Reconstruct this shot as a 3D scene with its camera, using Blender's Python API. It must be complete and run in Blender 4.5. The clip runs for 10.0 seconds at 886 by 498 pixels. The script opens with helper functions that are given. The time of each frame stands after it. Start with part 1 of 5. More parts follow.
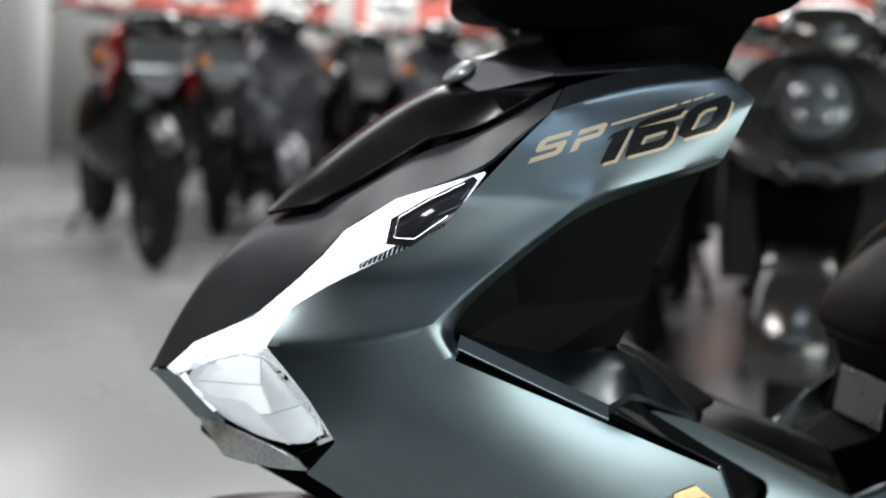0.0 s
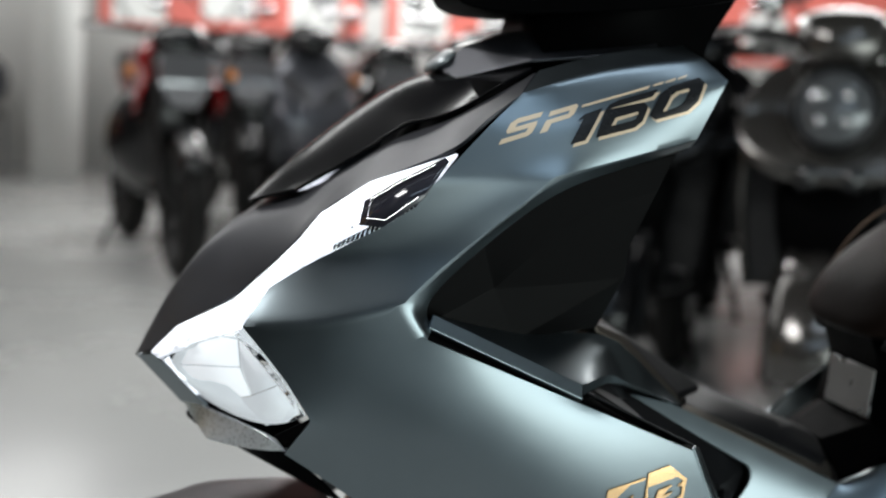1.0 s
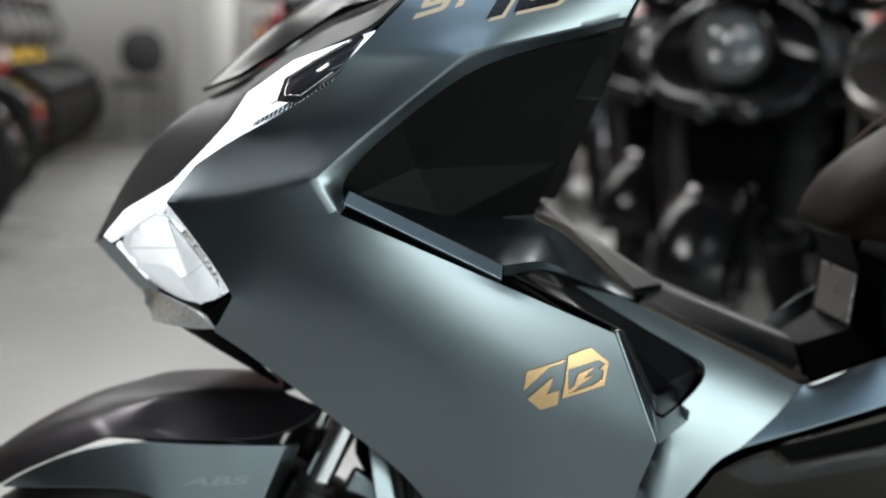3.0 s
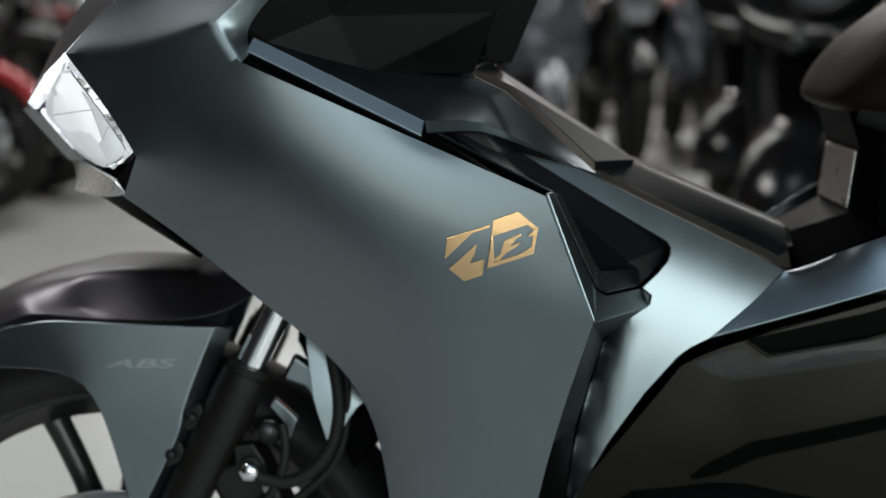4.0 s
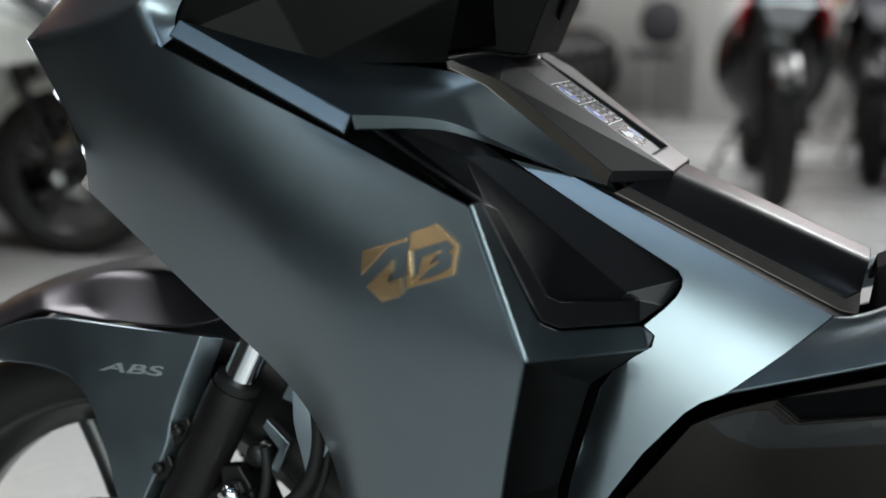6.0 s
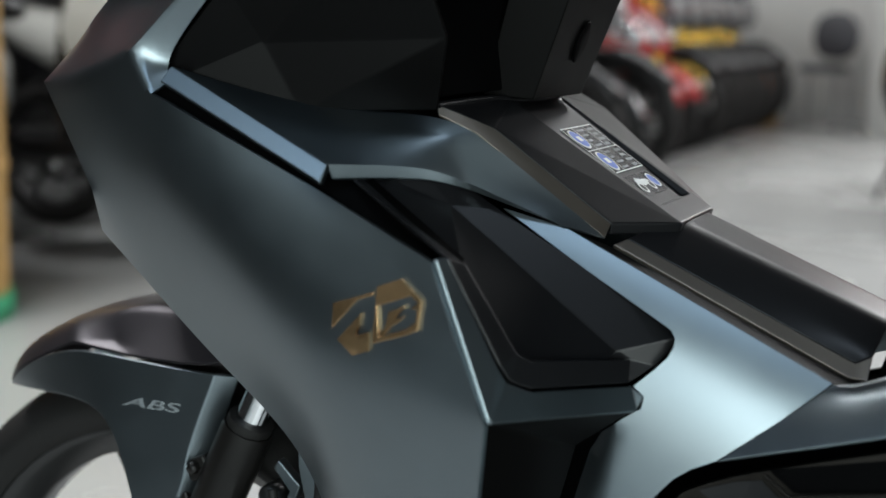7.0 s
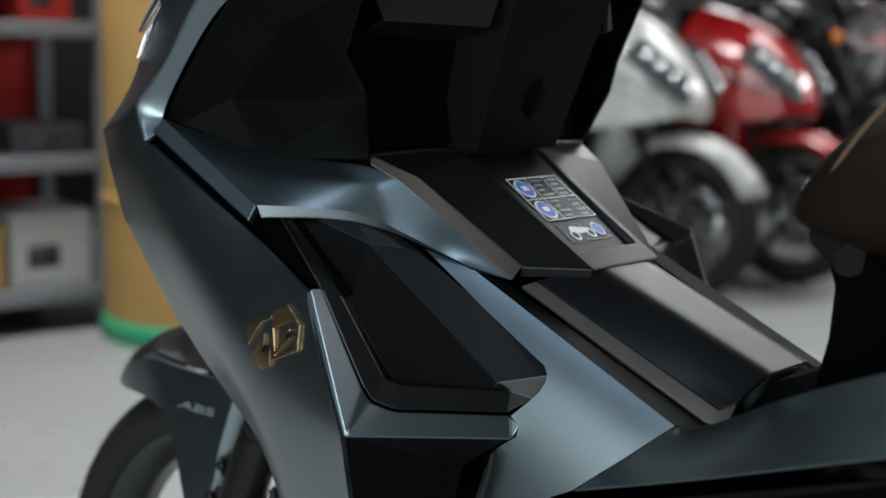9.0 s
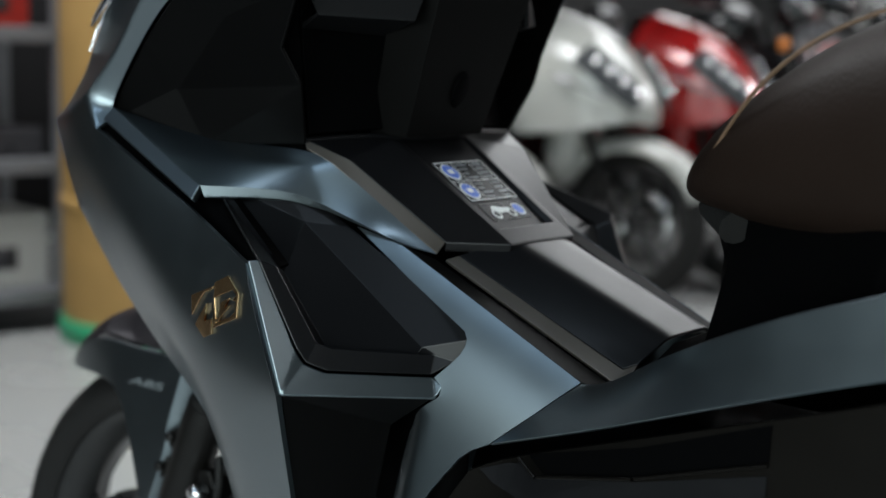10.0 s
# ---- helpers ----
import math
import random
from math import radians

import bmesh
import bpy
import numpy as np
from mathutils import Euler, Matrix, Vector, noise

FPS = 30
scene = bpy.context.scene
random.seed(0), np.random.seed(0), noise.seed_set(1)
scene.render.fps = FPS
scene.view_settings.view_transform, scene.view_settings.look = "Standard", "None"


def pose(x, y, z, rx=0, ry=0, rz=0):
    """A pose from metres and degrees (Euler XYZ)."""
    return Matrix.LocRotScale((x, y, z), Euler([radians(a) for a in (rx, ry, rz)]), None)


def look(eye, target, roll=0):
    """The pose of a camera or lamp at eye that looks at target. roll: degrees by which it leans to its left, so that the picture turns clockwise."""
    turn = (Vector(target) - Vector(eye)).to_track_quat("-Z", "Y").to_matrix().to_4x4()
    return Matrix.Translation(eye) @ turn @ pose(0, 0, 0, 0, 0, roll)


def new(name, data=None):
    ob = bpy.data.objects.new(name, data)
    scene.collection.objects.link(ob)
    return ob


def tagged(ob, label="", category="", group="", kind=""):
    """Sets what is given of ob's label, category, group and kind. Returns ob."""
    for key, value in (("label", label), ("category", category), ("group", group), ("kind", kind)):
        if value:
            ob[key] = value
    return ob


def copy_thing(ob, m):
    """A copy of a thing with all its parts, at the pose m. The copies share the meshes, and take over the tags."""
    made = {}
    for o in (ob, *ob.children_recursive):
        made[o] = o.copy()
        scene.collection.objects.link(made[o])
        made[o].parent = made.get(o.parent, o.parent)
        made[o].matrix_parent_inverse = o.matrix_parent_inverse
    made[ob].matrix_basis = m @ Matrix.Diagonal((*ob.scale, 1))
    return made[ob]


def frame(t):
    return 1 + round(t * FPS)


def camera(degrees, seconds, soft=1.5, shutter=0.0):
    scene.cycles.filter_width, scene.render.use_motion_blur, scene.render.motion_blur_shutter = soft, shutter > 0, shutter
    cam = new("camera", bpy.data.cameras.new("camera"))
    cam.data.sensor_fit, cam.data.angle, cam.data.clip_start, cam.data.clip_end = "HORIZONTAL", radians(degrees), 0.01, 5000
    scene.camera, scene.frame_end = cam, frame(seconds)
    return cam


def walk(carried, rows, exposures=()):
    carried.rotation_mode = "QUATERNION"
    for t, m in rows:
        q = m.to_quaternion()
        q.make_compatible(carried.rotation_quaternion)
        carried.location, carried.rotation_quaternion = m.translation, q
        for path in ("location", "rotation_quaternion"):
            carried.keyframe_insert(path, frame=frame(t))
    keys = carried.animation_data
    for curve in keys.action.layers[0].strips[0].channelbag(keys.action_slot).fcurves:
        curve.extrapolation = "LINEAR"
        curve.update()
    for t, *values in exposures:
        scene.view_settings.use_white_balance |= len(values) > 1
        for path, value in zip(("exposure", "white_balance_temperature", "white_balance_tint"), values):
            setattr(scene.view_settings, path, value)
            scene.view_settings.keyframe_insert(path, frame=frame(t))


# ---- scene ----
cam = camera(37.3, 10.0)
PATH = [
    (0, (-0.016, -0.973, 0.978), (0.513, 0.934, 0.692), 3.6),
    (0.5, (-0.005, -0.979, 0.973), (0.517, 0.931, 0.696), 3.4),
    (1, (0.024, -0.997, 0.957), (0.498, 0.929, 0.695), 3.1),
    (1.5, (0.081, -1.021, 0.936), (0.453, 0.923, 0.649), 2.8),
    (2, (0.14, -1.037, 0.919), (0.425, 0.921, 0.621), 2.7),
    (3.5, (0.239, -1.028, 0.867), (0.409, 0.938, 0.546), 2.4),
    (4, (0.335, -0.971, 0.822), (0.37, 0.995, 0.454), 2.1),
    (4.5, (0.441, -0.886, 0.808), (0.283, 1.067, 0.404), 1.9),
    (5, (0.507, -0.844, 0.813), (0.154, 1.083, 0.408), 2.0),
    (5.5, (0.563, -0.828, 0.806), (0.056, 1.07, 0.431), 1.8),
    (7, (0.692, -0.756, 0.831), (-0.161, 1.018, 0.477), 1.6),
    (7.5, (0.78, -0.708, 0.847), (-0.3, 0.938, 0.494), 1.0),
    (8, (0.874, -0.689, 0.853), (-0.373, 0.837, 0.511), 0.7),
    (8.5, (0.935, -0.677, 0.856), (-0.388, 0.787, 0.529), 0.9),
    (9, (0.966, -0.674, 0.851), (-0.37, 0.782, 0.543), 1.3),
    (9.5, (0.994, -0.68, 0.851), (-0.336, 0.784, 0.552), 1.4),
    (10, (1.03, -0.711, 0.84), (-0.265, 0.785, 0.548), 1.4),
]
walk(cam, [(t, look(eye, target, roll)) for t, eye, target, roll in PATH], [(0, 0.15, 6300, 10), (3.5, 0.35, 6400, 10), (4.5, -0.05, 6400, 10), (5.2, 0.25, 6300, 10), (7.5, 0.6, 6200, 10), (10, 0.4, 6100, 9)])
# the lens is opened wide and focused on the near flank of the scooter
cam.data.dof.use_dof = True
cam.data.dof.focus_distance = 0.80
cam.data.dof.aperture_fstop = 4.8

FLOOR = 0.068

# ---- world and light ----
world = bpy.data.worlds.new("showroom_daylight")
scene.world = world
world.use_nodes = True
wn = world.node_tree.nodes
sky = wn.new("ShaderNodeTexSky")
sky.sky_type, sky.sun_disc = "NISHITA", False
sky.sun_elevation, sky.sun_rotation = radians(50), radians(160)
world.node_tree.links.new(sky.outputs[0], wn["Background"].inputs[0])
wn["Background"].inputs[1].default_value = 0.05


def area_lamp(name, x, y, z, sx, sy, watts, color=(1, 1, 1), rot=(0, 0, 0)):
    lamp = bpy.data.lights.new(name, "AREA")
    lamp.shape, lamp.size, lamp.size_y, lamp.energy, lamp.color = "RECTANGLE", sx, sy, watts, color
    ob = new(name, lamp)
    ob.matrix_basis = pose(x, y, z, *rot)
    return tagged(ob, kind="structure")


# ---- materials ----
def material(name, color, rough=0.5, metal=0.0, coat=0.0, vary=0.12, scale=40.0, bump=0.0, bump_scale=400.0, spec=0.5, flake=0.0):
    """A surface with broad and fine variation of tone and gloss, and fine relief."""
    mat = bpy.data.materials.new(name)
    mat.use_nodes = True
    nt = mat.node_tree
    bsdf = nt.nodes["Principled BSDF"]
    co = nt.nodes.new("ShaderNodeTexCoord")
    big = nt.nodes.new("ShaderNodeTexNoise")
    big.inputs["Scale"].default_value, big.inputs["Detail"].default_value = scale, 5
    nt.links.new(co.outputs["Object"], big.inputs["Vector"])
    mix = nt.nodes.new("ShaderNodeMix")
    mix.data_type = "RGBA"
    mix.inputs["A"].default_value = (*[c * (1 - vary) for c in color], 1)
    mix.inputs["B"].default_value = (*[min(1, c * (1 + vary)) for c in color], 1)
    nt.links.new(big.outputs["Fac"], mix.inputs["Factor"])
    nt.links.new(mix.outputs["Result"], bsdf.inputs["Base Color"])
    gloss = nt.nodes.new("ShaderNodeMapRange")
    gloss.inputs["To Min"].default_value, gloss.inputs["To Max"].default_value = rough * 0.88, min(1, rough * 1.12)
    nt.links.new(big.outputs["Fac"], gloss.inputs["Value"])
    nt.links.new(gloss.outputs["Result"], bsdf.inputs["Roughness"])
    bsdf.inputs["Metallic"].default_value = metal
    bsdf.inputs["Specular IOR Level"].default_value = spec
    bsdf.inputs["Coat Weight"].default_value = coat
    bsdf.inputs["Coat Roughness"].default_value = 0.14
    if bump or flake:
        fine = nt.nodes.new("ShaderNodeTexNoise")
        fine.inputs["Scale"].default_value, fine.inputs["Detail"].default_value = bump_scale, 3
        nt.links.new(co.outputs["Object"], fine.inputs["Vector"])
        relief = nt.nodes.new("ShaderNodeBump")
        relief.inputs["Strength"].default_value, relief.inputs["Distance"].default_value = bump or flake, 0.001
        nt.links.new(fine.outputs["Fac"], relief.inputs["Height"])
        nt.links.new(relief.outputs["Normal"], bsdf.inputs["Normal"])
    return mat


def glowing(name, color, strength, base=1.0):
    mat = bpy.data.materials.new(name)
    mat.use_nodes = True
    bsdf = mat.node_tree.nodes["Principled BSDF"]
    bsdf.inputs["Base Color"].default_value = (*[c * base for c in color], 1)
    bsdf.inputs["Emission Color"].default_value = (*color, 1)
    bsdf.inputs["Emission Strength"].default_value = strength
    return mat


def glass(name, color=(1, 1, 1), rough=0.02):
    mat = bpy.data.materials.new(name)
    mat.use_nodes = True
    bsdf = mat.node_tree.nodes["Principled BSDF"]
    bsdf.inputs["Base Color"].default_value = (*color, 1)
    bsdf.inputs["Transmission Weight"].default_value = 1
    bsdf.inputs["Roughness"].default_value = rough
    bsdf.inputs["IOR"].default_value = 1.06
    return mat


PAINT = material("satin_blue_grey_paint", (0.166, 0.196, 0.212), 0.32, 1.0, coat=0.2, vary=0.05)
NOSE = material("satin_black_paint", (0.040, 0.041, 0.047), 0.38, 0.7, vary=0.06)
GUARD = material("glossy_black_guard", (0.030, 0.027, 0.031), 0.36, 0.7, vary=0.06)
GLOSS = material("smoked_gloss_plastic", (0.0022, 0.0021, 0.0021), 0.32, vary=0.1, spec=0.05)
VISOR = material("smoked_visor_plastic", (0.004, 0.004, 0.0045), 0.2, vary=0.1, spec=0.10)
SATIN = material("satin_black_plastic", (0.004, 0.004, 0.0045), 0.34, vary=0.12, bump=0.04, bump_scale=900, spec=0.2)
BLACK = material("grained_black_plastic", (0.0045, 0.0045, 0.005), 0.32, vary=0.15, bump=0.04, bump_scale=900, spec=0.27)
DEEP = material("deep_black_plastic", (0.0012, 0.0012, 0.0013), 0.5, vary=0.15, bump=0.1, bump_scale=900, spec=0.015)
COLUMN = material("black_column_plastic", (0.0028, 0.0027, 0.0026), 0.45, vary=0.12, bump=0.05, bump_scale=900, spec=0.035)
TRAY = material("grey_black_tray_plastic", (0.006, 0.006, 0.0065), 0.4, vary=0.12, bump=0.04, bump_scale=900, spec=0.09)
BRONZE = material("bronze_grey_trim", (0.135, 0.117, 0.098), 0.34, 0.9, vary=0.06)
GOLD = material("gold_foil", (0.80, 0.52, 0.27), 0.24, 1.0, vary=0.05)
TAN = material("champagne_decal", (0.56, 0.43, 0.30), 0.35, 0.3, vary=0.05)
INK = material("black_decal", (0.008, 0.008, 0.009), 0.27, vary=0.05, spec=0.28)
SILVER = material("silver_decal", (0.22, 0.24, 0.25), 0.3, 0.4, vary=0.05)
CHROME = material("hard_chrome", (0.75, 0.75, 0.76), 0.08, 1.0, vary=0.03)
STEEL = material("brushed_steel", (0.5, 0.5, 0.5), 0.28, 1.0, vary=0.08, bump=0.05, bump_scale=700)
COVER = material("brown_black_satin_plastic", (0.010, 0.0088, 0.0074), 0.34, 0.85, vary=0.1, bump=0.04, bump_scale=900, spec=0.3)
FORK = material("black_fork_enamel", (0.006, 0.0055, 0.005), 0.38, vary=0.15, bump=0.05, bump_scale=500, spec=0.2)
RUBBER = material("tyre_rubber", (0.008, 0.0076, 0.0072), 0.6, vary=0.25, scale=30, bump=0.25, bump_scale=350, spec=0.2)
ALLOY = material("black_alloy", (0.035, 0.035, 0.035), 0.3, 0.7, vary=0.1)
SEAT = material("brown_seat_leather", (0.012, 0.0075, 0.0056), 0.52, vary=0.1, bump=0.3, bump_scale=420, spec=0.05)
STITCH = material("tan_thread", (0.09, 0.05, 0.025), 0.7)
LENS = glass("clear_lens")
SMOKED = material("smoked_lens", (0.02, 0.02, 0.026), 0.08, vary=0.05)
LIT = glowing("lit_led_guide", (0.95, 0.97, 1.0), 1.25)
lit_tree = LIT.node_tree
streak_map = lit_tree.nodes.new("ShaderNodeMapping")
streak_map.inputs["Rotation"].default_value = (0, radians(40), 0)
streak_map.inputs["Scale"].default_value = (14, 260, 260)
streak = lit_tree.nodes.new("ShaderNodeTexNoise")
streak.inputs["Scale"].default_value, streak.inputs["Detail"].default_value = 1.0, 3
level = lit_tree.nodes.new("ShaderNodeMapRange")
level.inputs["From Min"].default_value, level.inputs["From Max"].default_value = 0.32, 0.62
level.inputs["To Min"].default_value, level.inputs["To Max"].default_value = 0.3, 1.25
lit_tree.links.new(lit_tree.nodes.new("ShaderNodeTexCoord").outputs["Object"], streak_map.inputs["Vector"])
lit_tree.links.new(streak_map.outputs["Vector"], streak.inputs["Vector"])
lit_tree.links.new(streak.outputs["Fac"], level.inputs["Value"])
lit_tree.links.new(level.outputs["Result"], lit_tree.nodes["Principled BSDF"].inputs["Emission Strength"])
lit_tree.nodes["Principled BSDF"].inputs["Emission Color"].default_value = (0.88, 0.92, 1.0, 1)
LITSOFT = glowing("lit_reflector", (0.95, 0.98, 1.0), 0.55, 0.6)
# this emission stands in for lamp light that the reflector faces throw back
LITDIM = glowing("dim_glow_reflector", (0.90, 0.95, 0.98), 0.36, 0.5)
MIRROR = material("lamp_reflector", (0.8, 0.81, 0.82), 0.12, 0.9, vary=0.06, scale=120)
CHIN = material("frosted_silver_lens", (0.55, 0.58, 0.59), 0.28, 0.6, vary=0.16, scale=500, bump=0.1, bump_scale=900)
PAPER = material("white_sticker", (0.75, 0.76, 0.74), 0.4, vary=0.04)
BLUE = material("blue_sticker_ink", (0.06, 0.14, 0.55), 0.35, vary=0.05)


# ---- builders ----
def smooth(me):
    me.polygons.foreach_set("use_smooth", [True] * len(me.polygons))


def part(name, bm, mat, parent=None, label=""):
    """Links a bmesh as one mesh object under a thing or a part."""
    me = bpy.data.meshes.new(name)
    bm.to_mesh(me)
    bm.free()
    smooth(me)
    if mat:
        me.materials.append(mat)
    ob = new(name, me)
    ob.parent = parent
    return tagged(ob, label)


def bevelled(ob, width=0.001, segments=2, angle=30):
    mod = ob.modifiers.new("edge", "BEVEL")
    mod.width, mod.segments, mod.limit_method, mod.angle_limit, mod.harden_normals = width, segments, "ANGLE", radians(angle), True
    return ob


def cage(name, verts, faces, mat, parent, creases="", thick=0.003, level=2, edge=0.9, out=(0, -1, 0), flip=False, bevel=0.0007, label="", soft="", corners="", facet=False):
    """A moulded panel: a coarse cage of named points, rounded by subdivision, with creases, thickness and eased edges."""
    s = -1 if flip else 1
    bm = bmesh.new()
    layer = bm.edges.layers.float.new("crease_edge")
    tips = bm.verts.layers.float.new("crease_vert")
    vs = {k: bm.verts.new((p[0], p[1] * s, p[2])) for k, p in verts.items()}
    for f in faces.split(","):
        bm.faces.new([vs[k] for k in f.split()])
    for k in [k for k, v in vs.items() if not v.link_faces]:
        bm.verts.remove(vs.pop(k))
    bm.normal_update()
    bmesh.ops.recalc_face_normals(bm, faces=bm.faces)
    way = Vector((out[0], out[1] * s, out[2]))
    if sum((f.normal * f.calc_area()).dot(way) for f in bm.faces) < 0:
        bmesh.ops.reverse_faces(bm, faces=bm.faces)
    free = {frozenset(p.split()) for p in soft.split(",") if p.strip()}
    keys = {v: k for k, v in vs.items()}
    for e in bm.edges:
        if e.is_boundary and frozenset(keys[v] for v in e.verts) not in free:
            e[layer] = edge
    for line in creases.split(","):
        run = line.split()
        w = 1.0
        if run and run[0][0].isdigit():
            w = float(run.pop(0))
        for a, b in zip(run, run[1:]):
            e = bm.edges.get((vs[a], vs[b]))
            if e:
                e[layer] = w
    for k in corners.split():
        vs[k][tips] = 1.0
    ob = part(name, bm, mat, parent, label)
    if facet:
        mod = ob.modifiers.new("wall", "SOLIDIFY")
        mod.thickness, mod.offset = thick, -1
        return bevelled(ob, bevel, 3, 7)
    if level:
        mod = ob.modifiers.new("round", "SUBSURF")
        mod.levels = mod.render_levels = level
    if thick:
        mod = ob.modifiers.new("wall", "SOLIDIFY")
        mod.thickness, mod.offset = thick, -1
    if bevel:
        bevelled(ob, bevel, 2, 35)
    return ob


def sweep(name, path, radius, mat, parent, res=10, label="", flat=1.0):
    """A tube of one or varying radius along a smooth path."""
    cu = bpy.data.curves.new(name, "CURVE")
    cu.dimensions, cu.bevel_depth, cu.bevel_resolution, cu.resolution_u, cu.use_fill_caps = "3D", 1.0, 4, res, True
    sp = cu.splines.new("NURBS")
    sp.points.add(len(path) - 1)
    sp.use_endpoint_u, sp.order_u = True, min(4, len(path))
    radii = radius if isinstance(radius, (list, tuple)) else [radius] * len(path)
    for p, q, r in zip(sp.points, path, radii):
        p.co, p.radius = (*q, 1), r
    tmp = bpy.data.objects.new("tmp", cu)
    me = bpy.data.meshes.new_from_object(tmp)
    bpy.data.objects.remove(tmp)
    me.name = name
    me.materials.clear()
    me.materials.append(mat)
    smooth(me)
    ob = new(name, me)
    ob.parent = parent
    return tagged(ob, label)


def lathe(profile, n=48, axis="y"):
    """A bmesh turned round an axis through the origin: profile of (radius, height)."""
    bm = bmesh.new()
    rings = []
    for k in range(n):
        a = 2 * math.pi * k / n
        ring = []
        for r, h in profile:
            p = {"y": (r * math.cos(a), h, r * math.sin(a)), "z": (r * math.cos(a), r * math.sin(a), h), "x": (h, r * math.cos(a), r * math.sin(a))}[axis]
            ring.append(bm.verts.new(p))
        rings.append(ring)
    for k in range(n):
        a, b = rings[k], rings[(k + 1) % n]
        for i in range(len(profile) - 1):
            bm.faces.new((a[i], a[i + 1], b[i + 1], b[i]))
    bmesh.ops.remove_doubles(bm, verts=bm.verts, dist=1e-6)
    bmesh.ops.recalc_face_normals(bm, faces=bm.faces)
    return bm


def moved(bm, m):
    bmesh.ops.transform(bm, matrix=m, verts=bm.verts)
    return bm


def block(x0, x1, y0, y1, z0, z1):
    bm = bmesh.new()
    bmesh.ops.create_cube(bm, size=1)
    return moved(bm, Matrix.LocRotScale(((x0 + x1) / 2, (y0 + y1) / 2, (z0 + z1) / 2), None, (x1 - x0, y1 - y0, z1 - z0)))


def loft(sections, closed=True, caps=True):
    """A skin over rings of equal count."""
    bm = bmesh.new()
    rings = [[bm.verts.new(p) for p in ring] for ring in sections]
    for a, b in zip(rings, rings[1:]):
        n = len(a)
        for i in range(n if closed else n - 1):
            bm.faces.new((a[i], a[(i + 1) % n], b[(i + 1) % n], b[i]))
    if caps and closed:
        bm.faces.new(rings[0][::-1])
        bm.faces.new(rings[-1])
    bmesh.ops.recalc_face_normals(bm, faces=bm.faces)
    return bm


def oval(cx, cy, cz, ry, rz, n=16, power=2.4, lean=0.0):
    """A rounded-square ring across the x axis."""
    out = []
    for k in range(n):
        a = 2 * math.pi * k / n
        c, s = math.cos(a), math.sin(a)
        y = math.copysign(abs(c) ** (2 / power), c) * ry
        z = math.copysign(abs(s) ** (2 / power), s) * rz
        out.append((cx + lean * z, cy + y, cz + z))
    return out


def rounded(ob, level=1):
    mod = ob.modifiers.new("round", "SUBSURF")
    mod.levels = mod.render_levels = level
    return ob


# ---- the room ----
FLOORMAT = material("polished_grey_tile", (0.40, 0.405, 0.397), 0.27, vary=0.08, scale=1.2, bump=0.015, bump_scale=25)
WALLMAT = material("white_wall_paint", (0.72, 0.72, 0.70), 0.6, vary=0.05, scale=1.5, bump=0.05, bump_scale=80)
CEILMAT = material("grey_ceiling", (0.035, 0.035, 0.036), 0.8, vary=0.04, scale=2)
# near-black, so that side walls and added blockers reflect dark in the paint
DARKWALL = material("reflection_dark_wall", (0.016, 0.0155, 0.0165), 0.6, vary=0.1, scale=1.5, bump=0.05, bump_scale=80)
tagged(part("floor", block(-4, 8, -4.2, 9.85, FLOOR - 0.1, FLOOR), FLOORMAT), "glossy light grey tiled showroom floor", "floor", kind="structure")
tagged(part("ceiling", block(-4.1, 8.1, -4.35, 10.0, 3.5, 3.6), CEILMAT), "plain grey showroom ceiling", "ceiling", kind="structure")
tagged(part("wall_north", block(-4, 8, 9.85, 10.0, FLOOR - 0.1, 3.5), WALLMAT), "white painted showroom wall", "wall", kind="structure")
# added dark band, meant to take a bright reflection off the floor
tagged(part("north_reflection_block", block(-4, 8, 9.70, 9.85, 2.34, 3.5), DARKWALL), "unseen dark band above the wall boards, added against a floor reflection", "wall", kind="structure")
tagged(part("wall_west", block(-4.15, -4, -4.2, 10.0, FLOOR - 0.1, 3.5), DARKWALL), "showroom wall, coloured dark to keep reflections dark", "wall", kind="structure")
tagged(part("wall_east", block(8, 8.15, -4.2, 10.0, FLOOR - 0.1, 3.5), DARKWALL), "showroom wall, coloured dark to keep reflections dark", "wall", kind="structure")
# unseen south walls, made up and kept dark around the lights there
DARKSOUTH = material("dark_south_wall", (0.05, 0.05, 0.052), 0.5, 0.3, vary=0.1, scale=3)
tagged(part("wall_south_west", block(-4.15, -2.3, -4.35, -4.2, FLOOR - 0.1, 3.5), DARKSOUTH), "unseen dark wall closing the south side", "wall", kind="structure")
# two unseen blockers, added so the flank and rear panel reflect dark
tagged(part("reflection_block_west", block(-0.70, -0.55, -2.05, -0.5, FLOOR - 0.1, 2.25), DARKWALL), "unseen dark wall, added to darken reflections", "wall", kind="structure")
tagged(part("reflection_block_south", block(-4, -0.70, -0.65, -0.5, FLOOR - 0.1, 2.25), DARKWALL), "unseen dark wall, added to darken reflections", "wall", kind="structure")
tagged(part("wall_south_low", block(-2.3, 8.15, -4.35, -4.2, FLOOR - 0.1, 0.2), DARKSOUTH), "unseen dark wall below the south lights", "wall", kind="structure")
tagged(part("wall_south_high", block(-2.3, 8.15, -4.35, -4.2, 2.2, 3.5), DARKSOUTH), "unseen dark wall above the south lights", "wall", kind="structure")
# soft lights on the unseen south side, added to shape highlights on the paint
area_lamp("south_soft_light", 3.45, -4.15, 1.15, 6.1, 1.9, 185, (0.91, 1.0, 0.94), (90, 0, 0))
area_lamp("south_soft_light", -0.65, -4.15, 1.15, 1.9, 1.9, 13, (0.91, 1.0, 0.97), (90, 0, 0))
